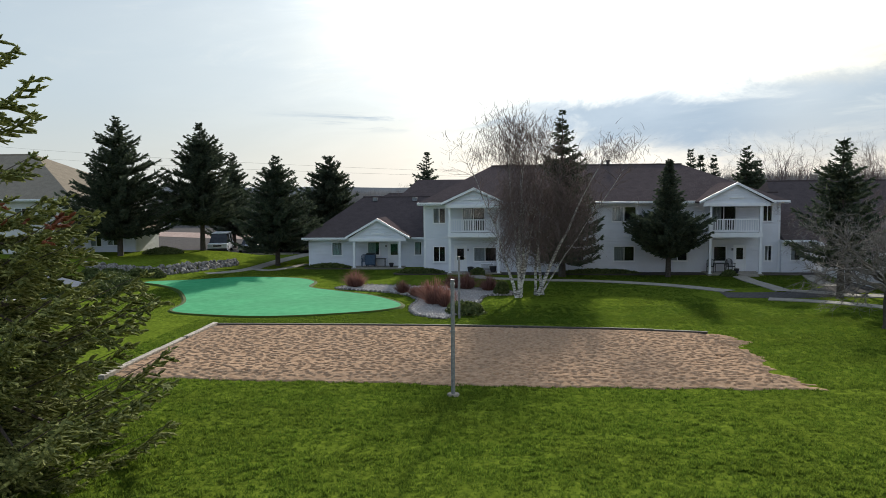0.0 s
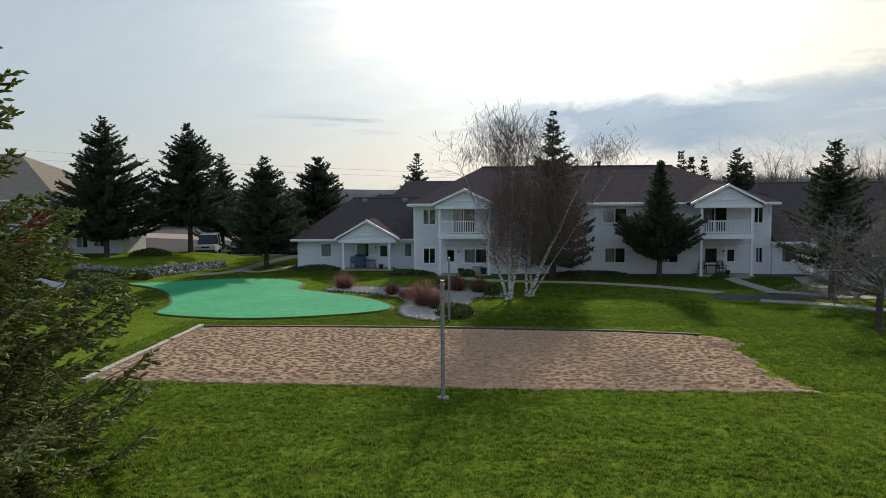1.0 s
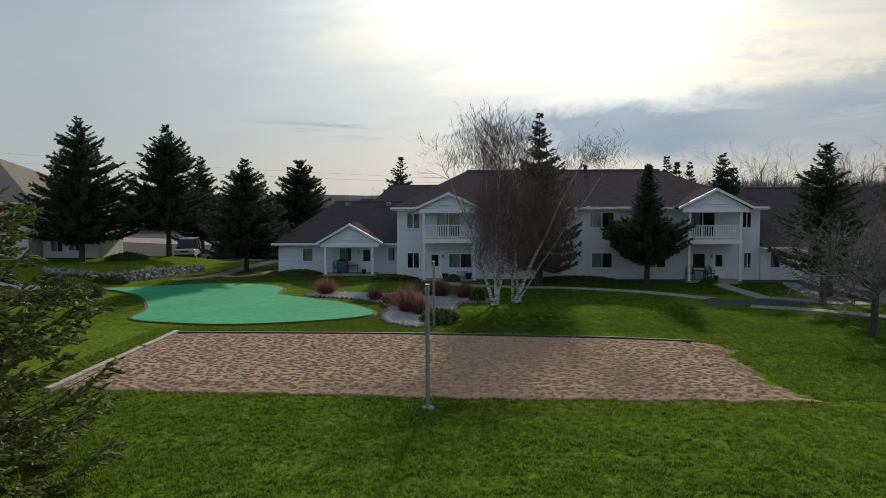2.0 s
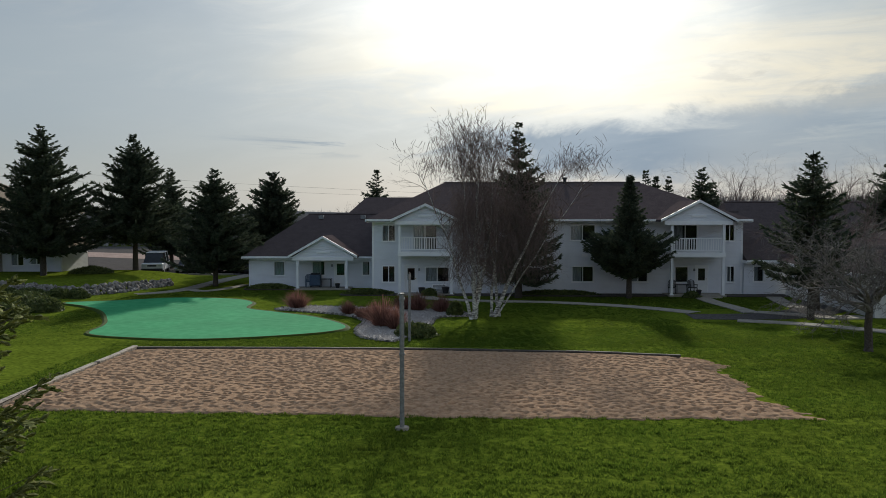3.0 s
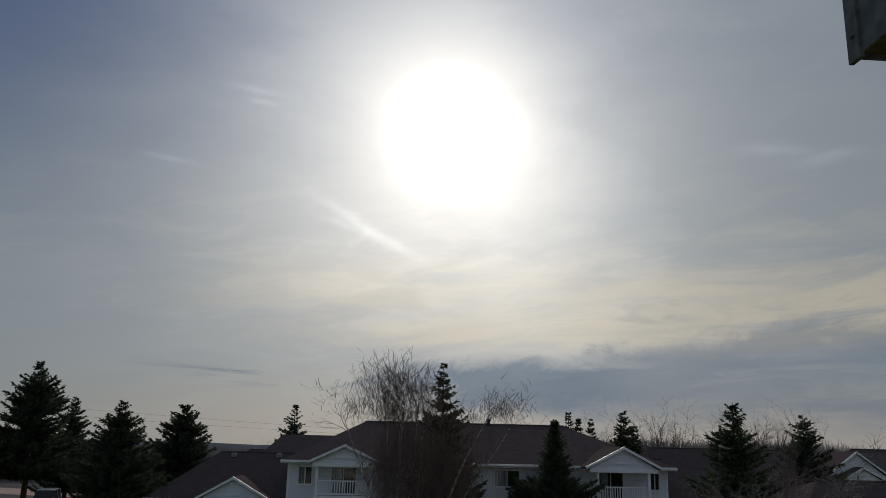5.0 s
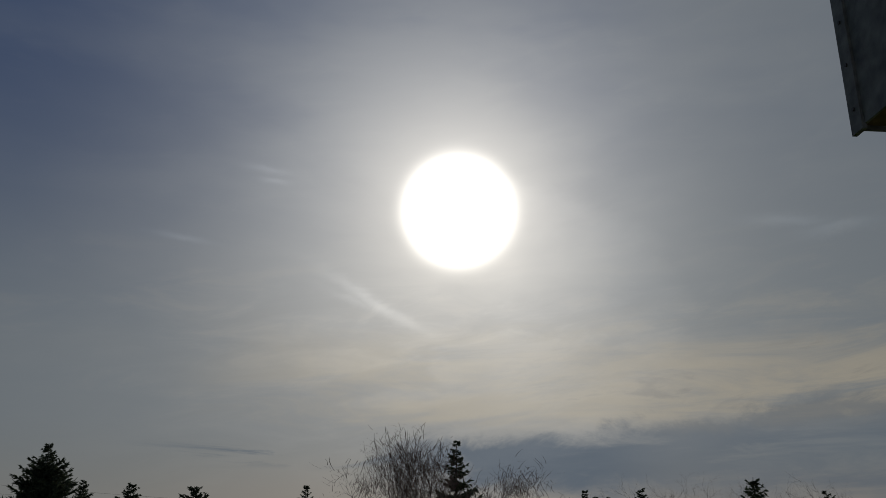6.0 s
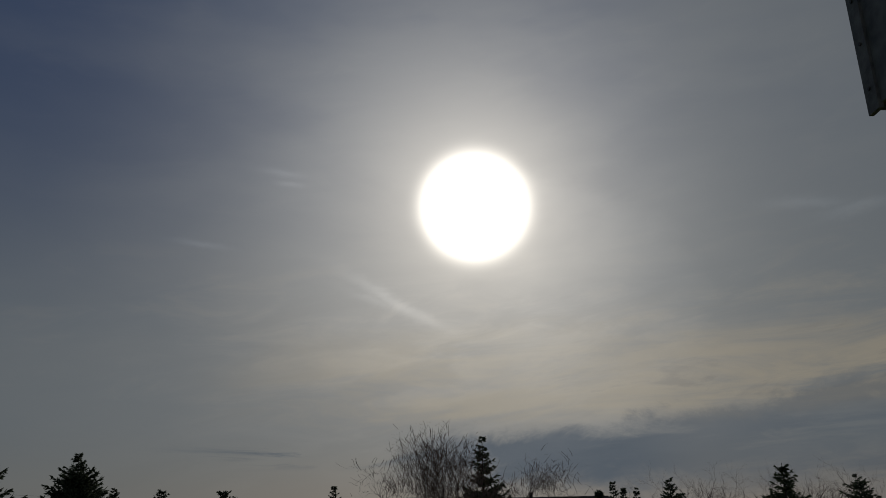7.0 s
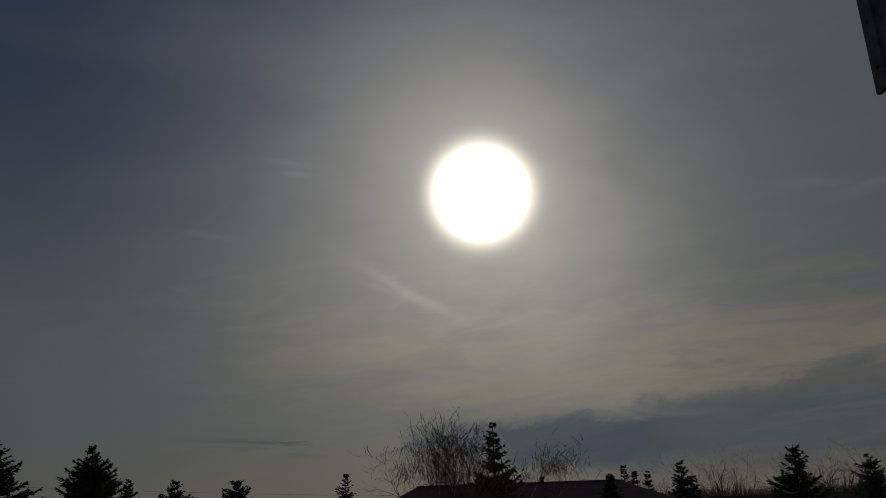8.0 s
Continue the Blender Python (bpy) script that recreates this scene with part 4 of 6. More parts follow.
def conifer(name, label, base, height, profile, seed, first=0.10, density=1.0, shoot=0.36, droop=0.25, needles=None, trunk_r=None,
            lift=0.15, gap=0.34, sparse=0.0):
    """A spruce or pine: tapered trunk, whorls of limbs with their length from a profile, many small shoots on them."""
    rng = np.random.default_rng(seed)
    e = thing(name, label, "tree", base)
    r0 = trunk_r or height * 0.014 + 0.05
    bm = bmesh.new()
    tube(bm, [(0, 0, -0.1), (0.02, 0, height * 0.3), (0.0, 0.03, height * 0.7), (0, 0, height * 0.985)], [r0 * 1.25, r0 * 0.85, r0 * 0.4, 0.015], 8)
    limbs_at = []
    z = height * first
    pf = np.array(profile)
    while z < height * 0.985:
        f = z / height
        R = float(np.interp(f, pf[:, 0], pf[:, 1]))
        n = max(3, int(round((5.5 + 2.0 * R) * density * (1 if f < 0.8 else 0.8))))
        a0 = rng.uniform(0, 6.28)
        for k in range(n):
            if rng.random() < sparse:
                continue
            limbs_at.append((z + rng.normal(0, gap * 0.3), a0 + k * 6.283 / n + rng.normal(0, 0.18), R * rng.uniform(0.55, 1.15)))
        z += gap * (0.75 + 0.5 * rng.random()) * (0.8 + 0.35 * (1 - f))
    V, F = [], []
    nv = 0
    lb = bmesh.new()
    for z, a, L in limbs_at:
        f = min(max(z / height, 0), 1)
        c, s = math.cos(a), math.sin(a)
        steps = max(3, int(L / (shoot * 0.42)))
        t = np.linspace(0, 1, steps + 1)
        up = lift + 0.38 * f * f
        dz = L * (up * t - droop * (1 - 0.75 * f) * np.sin(t * 2.2) + 0.10 * t ** 3)
        px, py, pz = c * L * t, s * L * t, z + dz
        if L > 0.7:
            tube(lb, [(px[0], py[0], pz[0]), (px[steps // 2], py[steps // 2], pz[steps // 2]), (px[-1], py[-1], pz[-1])],
                 [0.012 + 0.012 * L, 0.010 + 0.006 * L, 0.004], 4, False)
        # shoots: slim diamonds set along both sides of the limb, fuller towards the tip
        m = steps + 1
        per = 10 if L > 1.0 else 7
        for j in range(per):
            tt = np.clip(t + rng.normal(0, 0.03, m), 0.10, 1.0)
            bx, by = c * L * tt, s * L * tt
            bz = z + L * (up * tt - droop * (1 - 0.75 * f) * np.sin(tt * 2.2) + 0.10 * tt ** 3)
            side = (1 if j % 2 else -1) * rng.uniform(0.35, 1.25, m)
            side[-1] = rng.normal(0, 0.2)
            ang = a + side
            ln = shoot * rng.uniform(0.65, 1.35, m) * (1.15 - 0.35 * tt)
            ln *= (0.55 + 0.45 * min(1.0, L / 1.2))
            dx, dy, dzz = np.cos(ang) * ln, np.sin(ang) * ln, ln * rng.normal(0.05 if j < 7 else 0.5, 0.28, m)
            wv = ln * rng.uniform(0.09, 0.15, m)
            nx, ny = -np.sin(ang) * wv, np.cos(ang) * wv
            tz = rng.normal(0, 0.5, m) * wv
            P = np.stack([np.stack([bx, by, bz], -1),
                          np.stack([bx + dx * 0.5 + nx, by + dy * 0.5 + ny, bz + dzz * 0.5 + tz], -1),
                          np.stack([bx + dx, by + dy, bz + dzz], -1),
                          np.stack([bx + dx * 0.5 - nx, by + dy * 0.5 - ny, bz + dzz * 0.5 - tz], -1)], 1)
            # a second blade across the first
            Q = P.copy()
            Q[:, 1] = np.stack([bx + dx * 0.5, by + dy * 0.5, bz + dzz * 0.5 + wv], -1)
            Q[:, 3] = np.stack([bx + dx * 0.5, by + dy * 0.5, bz + dzz * 0.5 - wv], -1)
            for A in (P, Q):
                V.append(A.reshape(-1, 3))
                F.append(np.arange(4 * m).reshape(m, 4) + nv)
                nv += 4 * m
    tr = part("trunk", bm, M_BARK, e)
    part("scaffold", lb, M_BARK, e)
    crown = soup("crown", np.concatenate(V), np.concatenate(F), needles or M_SPRUCE, e)
    return e


CONE = [(0.0, 0.88), (0.15, 1.0), (0.35, 0.88), (0.55, 0.64), (0.75, 0.36), (0.9, 0.14), (0.96, 0.06), (1.0, 0.02)]


def cone(r):
    return [(f, q * r) for f, q in CONE]


conifer("spruce", "tall dark spruce on the bank by the stone edge", (-32.9, 66, 0.7), 11.85, cone(5.3), 11, 0.16, 1.1, 0.40, 0.12, gap=0.48, sparse=0.12)
conifer("spruce", "tall dark spruce with a bare lower trunk on the bank", (-27.9, 72, 0.7), 11.85, cone(4.9), 12, 0.22, 1.15, 0.40, 0.12, gap=0.45, sparse=0.06)
conifer("spruce", "slim dark spruce behind taller ones", (-29.3, 85, 0.0), 10.5, cone(3.0), 13, 0.16, 1.0, 0.40, gap=0.42)
conifer("spruce", "dark spruce beside the footpath", (-18.9, 65, 0), 9.2, cone(4.0), 14, 0.19, 1.2, 0.36, gap=0.36)
conifer("spruce", "dark spruce behind the low wing", (-18.2, 82, 0), 9.9, cone(4.5), 15, 0.12, 1.1, 0.42, gap=0.42)
conifer("spruce", "far spruce behind the roofs", (-8.6, 88, 0), 10.4, cone(2.7), 16, 0.2, 0.9, 0.40, gap=0.5, sparse=0.1)
conifer("spruce", "slim tall spruce before the white wall", (4.0, 56.4, 0), 11.6, cone(2.8), 17, 0.12, 1.1, 0.38, gap=0.42, sparse=0.1)
conifer("pine", "dark pine with a wide low skirt by the wall", (11.35, 56.3, 0), 8.25,
        [(0, 0.3), (0.14, 0.9), (0.20, 2.2), (0.29, 2.85), (0.38, 2.5), (0.45, 1.4), (0.55, 1.0), (0.7, 0.75), (0.85, 0.45), (0.95, 0.15), (1, 0.03)], 18, 0.18, 1.7, 0.34, 0.06, gap=0.25, lift=0.30)
conifer("spruce", "thin spruce standing beside the drive", (18.7, 45.3, 0), 9.1, cone(3.0), 19, 0.22, 1.0, 0.34, 0.15, gap=0.40, sparse=0.24)
conifer("spruce", "dark spruce before the far roofs", (29.2, 58, 0), 9.1, cone(3.2), 20, 0.12, 1.0, 0.36, 0.1, gap=0.4, sparse=0.15)
for i, (x, y, hgt, r) in enumerate(((21.2, 95, 10.6, 1.9), (22.8, 97, 10.2, 1.8), (27.5, 95, 10.9, 2.9), (24.8, 99, 10.0, 2.0), (29.3, 97, 9.6, 2.4), (-37.0, 74, 9.2, 2.2), (56, 110, 9.5, 3.0), (52, 104, 8.6, 2.4))):
    conifer("spruce", "distant dark spruce behind the buildings", (x, y, 0), hgt, cone(r), 30 + i, 0.12, 0.8, 0.5, gap=0.55)


def grow(rng, V, F, start, way, length, radius, depth, spread, droop, segs=5, sides=4, kids=(3, 5), shrink=0.62, wander=0.12, tips=None, twig=0.001):
    """A limb and, further out, its branches; tapered tubes of a few sides into arrays."""
    pts, p, d = [Vector(start)], Vector(start), Vector(way).normalized()
    for i in range(segs):
        d = (d + Vector(rng.normal(0, wander, 3)) + Vector((0, 0, -droop * (i + 1) / segs))).normalized()
        p = p + d * (length / segs)
        pts.append(p.copy())
    base = sum(len(v) for v in V)
    ring = []
    for i, q in enumerate(pts):
        a, b = pts[max(i - 1, 0)], pts[min(i + 1, segs)]
        t = (b - a).normalized()
        s = t.orthogonal().normalized()
        u = t.cross(s)
        r = radius * (1 - 0.75 * i / segs)
        for k in range(sides):
            an = k * 6.2832 / sides
            ring.append(q + (s * math.cos(an) + u * math.sin(an)) * r)
    V.append(np.array([tuple(v) for v in ring]))
    f = []
    for i in range(segs):
        for k in range(sides):
            f.append((base + i * sides + k, base + i * sides + (k + 1) % sides, base + (i + 1) * sides + (k + 1) % sides, base + (i + 1) * sides + k))
    F.append(np.array(f))
    if depth <= 0:
        if tips is not None:
            tips.append((pts[-1], d))
        return
    n = rng.integers(kids[0], kids[1] + 1)
    for k in range(n):
        t = rng.uniform(0.3, 1.0) if k else 1.0
        i = min(int(t * segs), segs)
        q = pts[i]
        t2 = (pts[min(i + 1, segs)] - pts[max(i - 1, 0)]).normalized()
        s = t2.orthogonal().normalized()
        s.rotate(Matrix.Rotation(rng.uniform(0, 6.28), 3, t2))
        w = (t2 + s * spread * rng.uniform(0.6, 1.3)).normalized()
        grow(rng, V, F, q, w, length * shrink * rng.uniform(0.75, 1.2), radius * (1 - 0.7 * i / segs) * 0.68 + twig, depth - 1, spread, droop,
             max(3, segs - 1), 3, kids, shrink, wander, tips, twig)


def bare_tree(name, label, base, trunk_h, trunk_r, crown_len, seed, material, depth=4, spread=0.8, droop=-0.03, limbs=7, kids=(3, 4), flat=0.5, twig=0.003, wander=0.12):
    rng = np.random.default_rng(seed)
    e = thing(name, label, "tree", base)
    bm = bmesh.new()
    tube(bm, [(0, 0, -0.1), (0.03, 0, 0.15), (0.0, 0.02, trunk_h * 0.5), (0.05, 0, trunk_h)], [trunk_r * 1.5, trunk_r * 1.1, trunk_r, trunk_r * 0.85], 9)
    part("trunk", bm, M_BARK, e)
    V, F = [], []
    for k in range(limbs):
        a = k * 6.2832 / limbs + rng.normal(0, 0.2)
        up = rng.uniform(flat, 1.2) if k else 3.0
        grow(rng, V, F, (0.03, 0, trunk_h * rng.uniform(0.72, 1.0)), (math.cos(a), math.sin(a), up), crown_len * rng.uniform(0.8, 1.15),
             trunk_r * 0.62, depth, spread, droop, 5, 5, kids, 0.62, wander, None, twig)
    soup("crown", np.concatenate(V), np.concatenate(F), material, e)
    return e


bare_tree("maple", "bare grey maple with a spreading crown on the lawn", (16.75, 35.2, 0), 2.2, 0.15, 2.55, 41, M_MAPLE, 4, 0.95, -0.02, 14, (3, 5), 0.45, 0.0055, 0.22)
for i, (x, y, hh) in enumerate(((32.3, 98, 1.7), (26.3, 101, 1.5), (35.6, 103, 1.6), (46.5, 98, 1.9), (-12.3, 92, 0.95), (43, 104, 1.8), (20.6, 49.0, 1.12), (23.6, 51.5, 1.1))):
    bare_tree("bare_tree", "distant leafless tree behind the roofs", (x, y, 0), 2.4 * hh, 0.15 * hh, 2.9 * hh, 50 + i, M_TWIG, 4, 0.7, -0.04, 7, (3, 4))


def birch_clump(name, label, base, stems, seed, twigs, low_span):
    """White stems with long drooping fine twigs."""
    rng = np.random.default_rng(seed)
    e = thing(name, label, "tree", base)
    tv, tf = [], []
    anchors = []
    for top, r in stems:
        top = Vector((top[0] * 1.0 - 0.15, top[1], top[2] * 0.85))
        n = 9
        pts, rad = [], []
        foot = Vector((rng.normal(0, 0.22), rng.normal(0, 0.12), -0.05))
        bend = Vector((rng.normal(0, 0.18), rng.normal(0, 0.18), 0))
        for i in range(n + 1):
            t = i / n
            p = foot.lerp(top, t) + bend * math.sin(t * 3.1) + Vector((rng.normal(0, 0.04), rng.normal(0, 0.04), 0)) * (i > 0)
            pts.append(p)
            rad.append(r * 0.9 * (1 - t) ** 1.25 + 0.010)
        part("stem", tube(bmesh.new(), pts, rad, 8), M_BIRCH, e)
        for k in range(int(22 * top.z / 8)):
            t = rng.uniform(0.2, 0.98)
            i = min(int(t * n), n - 1)
            q = pts[i].lerp(pts[i + 1], t * n - i)
            a = rng.uniform(0, 6.28)
            tips = []
            grow(rng, tv, tf, q, (math.cos(a), math.sin(a), rng.uniform(0.7, 1.7)), rng.uniform(0.9, 1.9) * (1.25 - 0.5 * t), 0.024, 2, 0.65, 0.08 if q.z < 6.5 else 0.0, 5, 3, (3, 5), 0.7, 0.15, tips)
            anchors += tips
    # long fine twigs hanging from the branch ends
    W, G = [], []
    nv = 0
    for k in range(twigs):
        p, d = anchors[rng.integers(len(anchors))]
        if p[2] > 7.6 and rng.random() < 0.2 or p[2] < 7.8 and not low_span[0] < p[0] < low_span[1]:
            continue
        p = Vector(p) + Vector(rng.normal(0, 0.28, 3))
        if p.z < 7.6 and rng.random() < 0.45:
            p.z = max(p.z - rng.uniform(0, 2.6), 2.0)
        L = rng.uniform(0.35, 1.5) * (1.0 if p.z < 7.2 else 0.55)
        L = min(L, max(p.z - 1.9, 0.2))
        d = (Vector(d) * 0.6 + Vector(rng.normal(0, 0.5, 3))).normalized()
        line = [p]
        sag = -rng.uniform(0.06, 0.38) if p.z < 7.2 else rng.uniform(-0.22, 0.10)
        for i in range(5):
            d = (d + Vector((0, 0, sag)) + Vector(rng.normal(0, 0.14, 3))).normalized()
            line.append(line[-1] + d * L / 5)
        w = rng.uniform(0.006, 0.010) * (1.9 if p.z > 7.2 else 1.15)
        s = Vector((rng.normal(), rng.normal(), 0)).normalized() * w
        u = Vector((-s.y, s.x, 0))
        ring = []
        for i, q in enumerate(line):
            f = 1 - 0.6 * i / 5
            ring += [tuple(q + s * f), tuple(q - s * 0.5 * f + u * 0.87 * f), tuple(q - s * 0.5 * f - u * 0.87 * f)]
        W.append(np.array(ring))
        G.append(np.array([(nv + 3 * i + j, nv + 3 * i + (j + 1) % 3, nv + 3 * i + 3 + (j + 1) % 3, nv + 3 * i + 3 + j) for i in range(5) for j in range(3)]))
        nv += 18
    soup("branching", np.concatenate(tv), np.concatenate(tf), M_TWIG, e)
    soup("fine_crown", np.concatenate(W), np.concatenate(G), M_TWIG, e)
    return e


birch_clump("birch", "clump of white-barked birches with drooping bare twigs", (0.8, 45.25, 0),
            [((-2.7, 0.5, 9.0), 0.10), ((0.1, 0.3, 11.0), 0.13), ((0.6, -0.2, 10.6), 0.12), ((-0.5, -0.3, 10.2), 0.10), ((1.1, 0.4, 10.2), 0.10)], 61, 8200, (-1.0, 3.0))
birch_clump("birch", "leaning white birch stems with drooping bare twigs", (2.1, 46.3, 0),
            [((4.0, 0.1, 10.2), 0.13), ((-0.9, 0.4, 9.4), 0.10), ((0.2, -0.3, 8.5), 0.09), ((5.0, 0.6, 8.6), 0.05)], 62, 7200, (-2.0, 2.9))


def near_spruce():
    """The large spruce close to the camera: limbs, side twigs and needled shoots."""
    rng = np.random.default_rng(71)
    base = (-11.7, 15.0, 0)
    H = 11.4
    e = thing("large_spruce", "large olive-green spruce with dense needled boughs, partly browned", "tree", base)
    part("trunk", tube(bmesh.new(), [(0, 0, -0.1), (0, 0, 4), (0, 0, 9), (0, 0, H)], [0.30, 0.24, 0.13, 0.02], 10), M_BARK, e)
    lb = bmesh.new()
    axes = []
    z = 0.6
    while z < H * 0.97:
        f = z / H
        R = float(np.interp(z, [0, 1, 2.3, 3.5, 5.1, 6.2, 7.3, 9.2, 11.4], [5.4, 5.4, 5.2, 4.4, 3.5, 3.2, 2.6, 2.1, 0.3]))
        n = int(7 + 4 * (1 - f))
        a0 = rng.uniform(0, 6.28)
        for k in range(n):
            a = a0 + k * 6.283 / n + rng.normal(0, 0.15)
            if math.cos(a - math.radians(-20)) < -0.55 or (z > 6.3 and rng.random() < 0.5):
                continue
            L = R * rng.uniform(0.75, 1.08) * (0.62 + 0.40 * max(math.exp(-((z - c) / 0.36) ** 2) for c in (0.3, 2.0, 3.7, 5.2, 6.7, 8.3, 9.8)))
            steps = max(4, int(L / 0.21))
            line = []
            for i in range(steps + 1):
                t = i / steps
                line.append(Vector((math.cos(a) * L * t, math.sin(a) * L * t, z + L * (0.02 * t - 0.30 * math.sin(t * 2.0) * (1 - 0.6 * f) + 0.30 * t ** 2.2))))
            tube(lb, [line[0], line[steps // 2], line[-1]], [0.02 + 0.012 * L, 0.018, 0.006], 5, False)
            # side twigs, each set with short finger-like shoots that lean forward and up
            for i in range(2, steps + 1):
                t = i / steps
                for side in (-1, 1):
                    wl = (0.36 + 0.54 * (1 - t)) * min(1.0, 0.45 + L / 4) * rng.uniform(0.6, 1.25)
                    aa = a + side * rng.uniform(0.5, 0.95)
                    d = Vector((math.cos(aa), math.sin(aa), rng.normal(-0.10, 0.20))).normalized()
                    axes.append((line[i], d, wl))
                    m = max(3, int(wl / 0.085))
                    for h in range(m):
                        q = line[i] + d * wl * (h + rng.uniform(0.3, 1.0)) / m
                        ab = aa + (1 if h % 2 else -1) * rng.uniform(0.45, 0.95)
                        axes.append((q, Vector((math.cos(ab), math.sin(ab), rng.uniform(-0.35, 0.75))).normalized(), rng.uniform(0.12, 0.22)))
                if rng.random() < 0.7:
                    axes.append((line[i], Vector((math.cos(a) * 0.6, math.sin(a) * 0.6, 0.7)).normalized(), 0.2 * rng.uniform(0.7, 1.3)))
            for p0, p1 in zip(line[1:], line[2:]):
                axes.append((p0, (p1 - p0).normalized(), (p1 - p0).length * 1.25))
            axes.append((line[-1], (line[-1] - line[-2]).normalized(), 0.22))
        z += rng.uniform(0.40, 0.58)
    tagged(part("scaffold", lb, M_BARK, e), kind="stuff")
    brown = [(Vector((2.9, -1.0, 6.0)), 0.85), (Vector((2.9, -1.1, 5.2)), 0.7), (Vector((1.7, -1.0, 5.7)), 0.5)]
    sets = {"green": ([], []), "brown": ([], [])}
    for p, d, wl in axes:
        key = "brown" if any((p - c).length < r for c, r in brown) else "green"
        V, F = sets[key]
        s = d.orthogonal().normalized()
        u = d.cross(s)
        # the shoot itself, a slim spindle, and needles standing off it
        r = rng.uniform(0.034, 0.048)
        sag = Vector((0, 0, -0.10 * wl))
        ring = [(0.0, 0.6), (0.6, 1.0), (1.0, 0.3)]
        body = [[p + d * wl * t + sag * t * t + (s * math.cos(k * 2.094) + u * math.sin(k * 2.094)) * r * q for k in range(3)] for t, q in ring]
        for r0, r1 in zip(body, body[1:]):
            for k in range(3):
                V += [r0[k], r0[(k + 1) % 3], r1[(k + 1) % 3], r0[k], r1[(k + 1) % 3], r1[k]]
        for j in range(max(7, int(wl / 0.026))):
            t = rng.uniform(0.02, 1)
            an = rng.uniform(0, 6.283)
            side = s * math.cos(an) + u * math.sin(an)
            q = p + d * wl * t + sag * t * t
            tip = q + d * 0.045 * rng.uniform(0.7, 1.3) + side * 0.042 * rng.uniform(0.7, 1.25)
            w = d.cross(side) * 0.017
            V += [q - w, q + w, tip]
    for key, (V, F) in sets.items():
        a = np.array([tuple(v) for v in V])
        soup("foliage" if key == "green" else "browned_foliage", a, np.arange(len(a)).reshape(-1, 3), M_NEAR if key == "green" else M_DEAD, e)


near_spruce()

# ------------------------------------------------------------------ things on the lawn


def volleyball_pole(x, y, h, r, label):
    e = thing("volleyball_pole", label, "pole", (x, y, 0), "poles of the court")
    part("shaft", tube(bmesh.new(), [(0, 0, -0.05), (0, 0, h)], [r, r], 12), M_METAL, e)
    part("cap", tube(bmesh.new(), [(0, 0, h), (0, 0, h + 0.03)], [r * 1.2, r * 1.1], 12), M_DARK, e)
    for z in (h - 0.15, h * 0.55):
        part("collar", tube(bmesh.new(), [(0, 0, z), (0, 0, z + 0.06)], [r * 1.25, r * 1.25], 12), M_METAL, e)
    if y < 30:
        part("footing", tube(bmesh.new(), [(0, 0, -0.02), (0, 0, 0.07)], [r * 3.4, r * 2.9], 12), M_CONCRETE, e, "worn concrete footing")


volleyball_pole(-1.54, 22.65, 3.55, 0.062, "bare grey steel volleyball pole on the near lawn")
volleyball_pole(-2.2, 37.5, 3.0, 0.055, "bare grey steel volleyball pole behind the sand")


def court_border():
    x0, x1, y0, y1 = COURT
    e = thing("timber_border", "weathered timber border round the sand", "border")
    rng = random.Random(5)
    y = y0 + 0.9
    while y < y1 + 0.1:
        n = min(2.4, y1 + 0.2 - y)
        t = soft_box(x0 - 0.24, x0 - 0.01, 0, n - 0.015, -0.03, 0.16 + rng.uniform(0, 0.02), 0.02, 1)
        o = part("timber", t, M_TIMBER, e)
        o.matrix_basis = pose(rng.uniform(-0.02, 0.02), y, 0, 0, 0, rng.uniform(-0.4, 0.4))
        y += n
    x = x0
    while x < 7.0:
        n = 2.2
        ya, yb = court_far(x), court_far(x + n)
        # far timbers take the dark copy, so their shaded face is painted in
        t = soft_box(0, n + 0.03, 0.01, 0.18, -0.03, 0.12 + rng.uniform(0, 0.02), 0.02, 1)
        o = part("timber", t, M_SHADED_TIMBER, e, "timber coloured dark for its shaded near side")
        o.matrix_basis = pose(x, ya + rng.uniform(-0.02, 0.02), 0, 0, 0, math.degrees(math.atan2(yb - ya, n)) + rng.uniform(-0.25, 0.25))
        x += n


court_border()


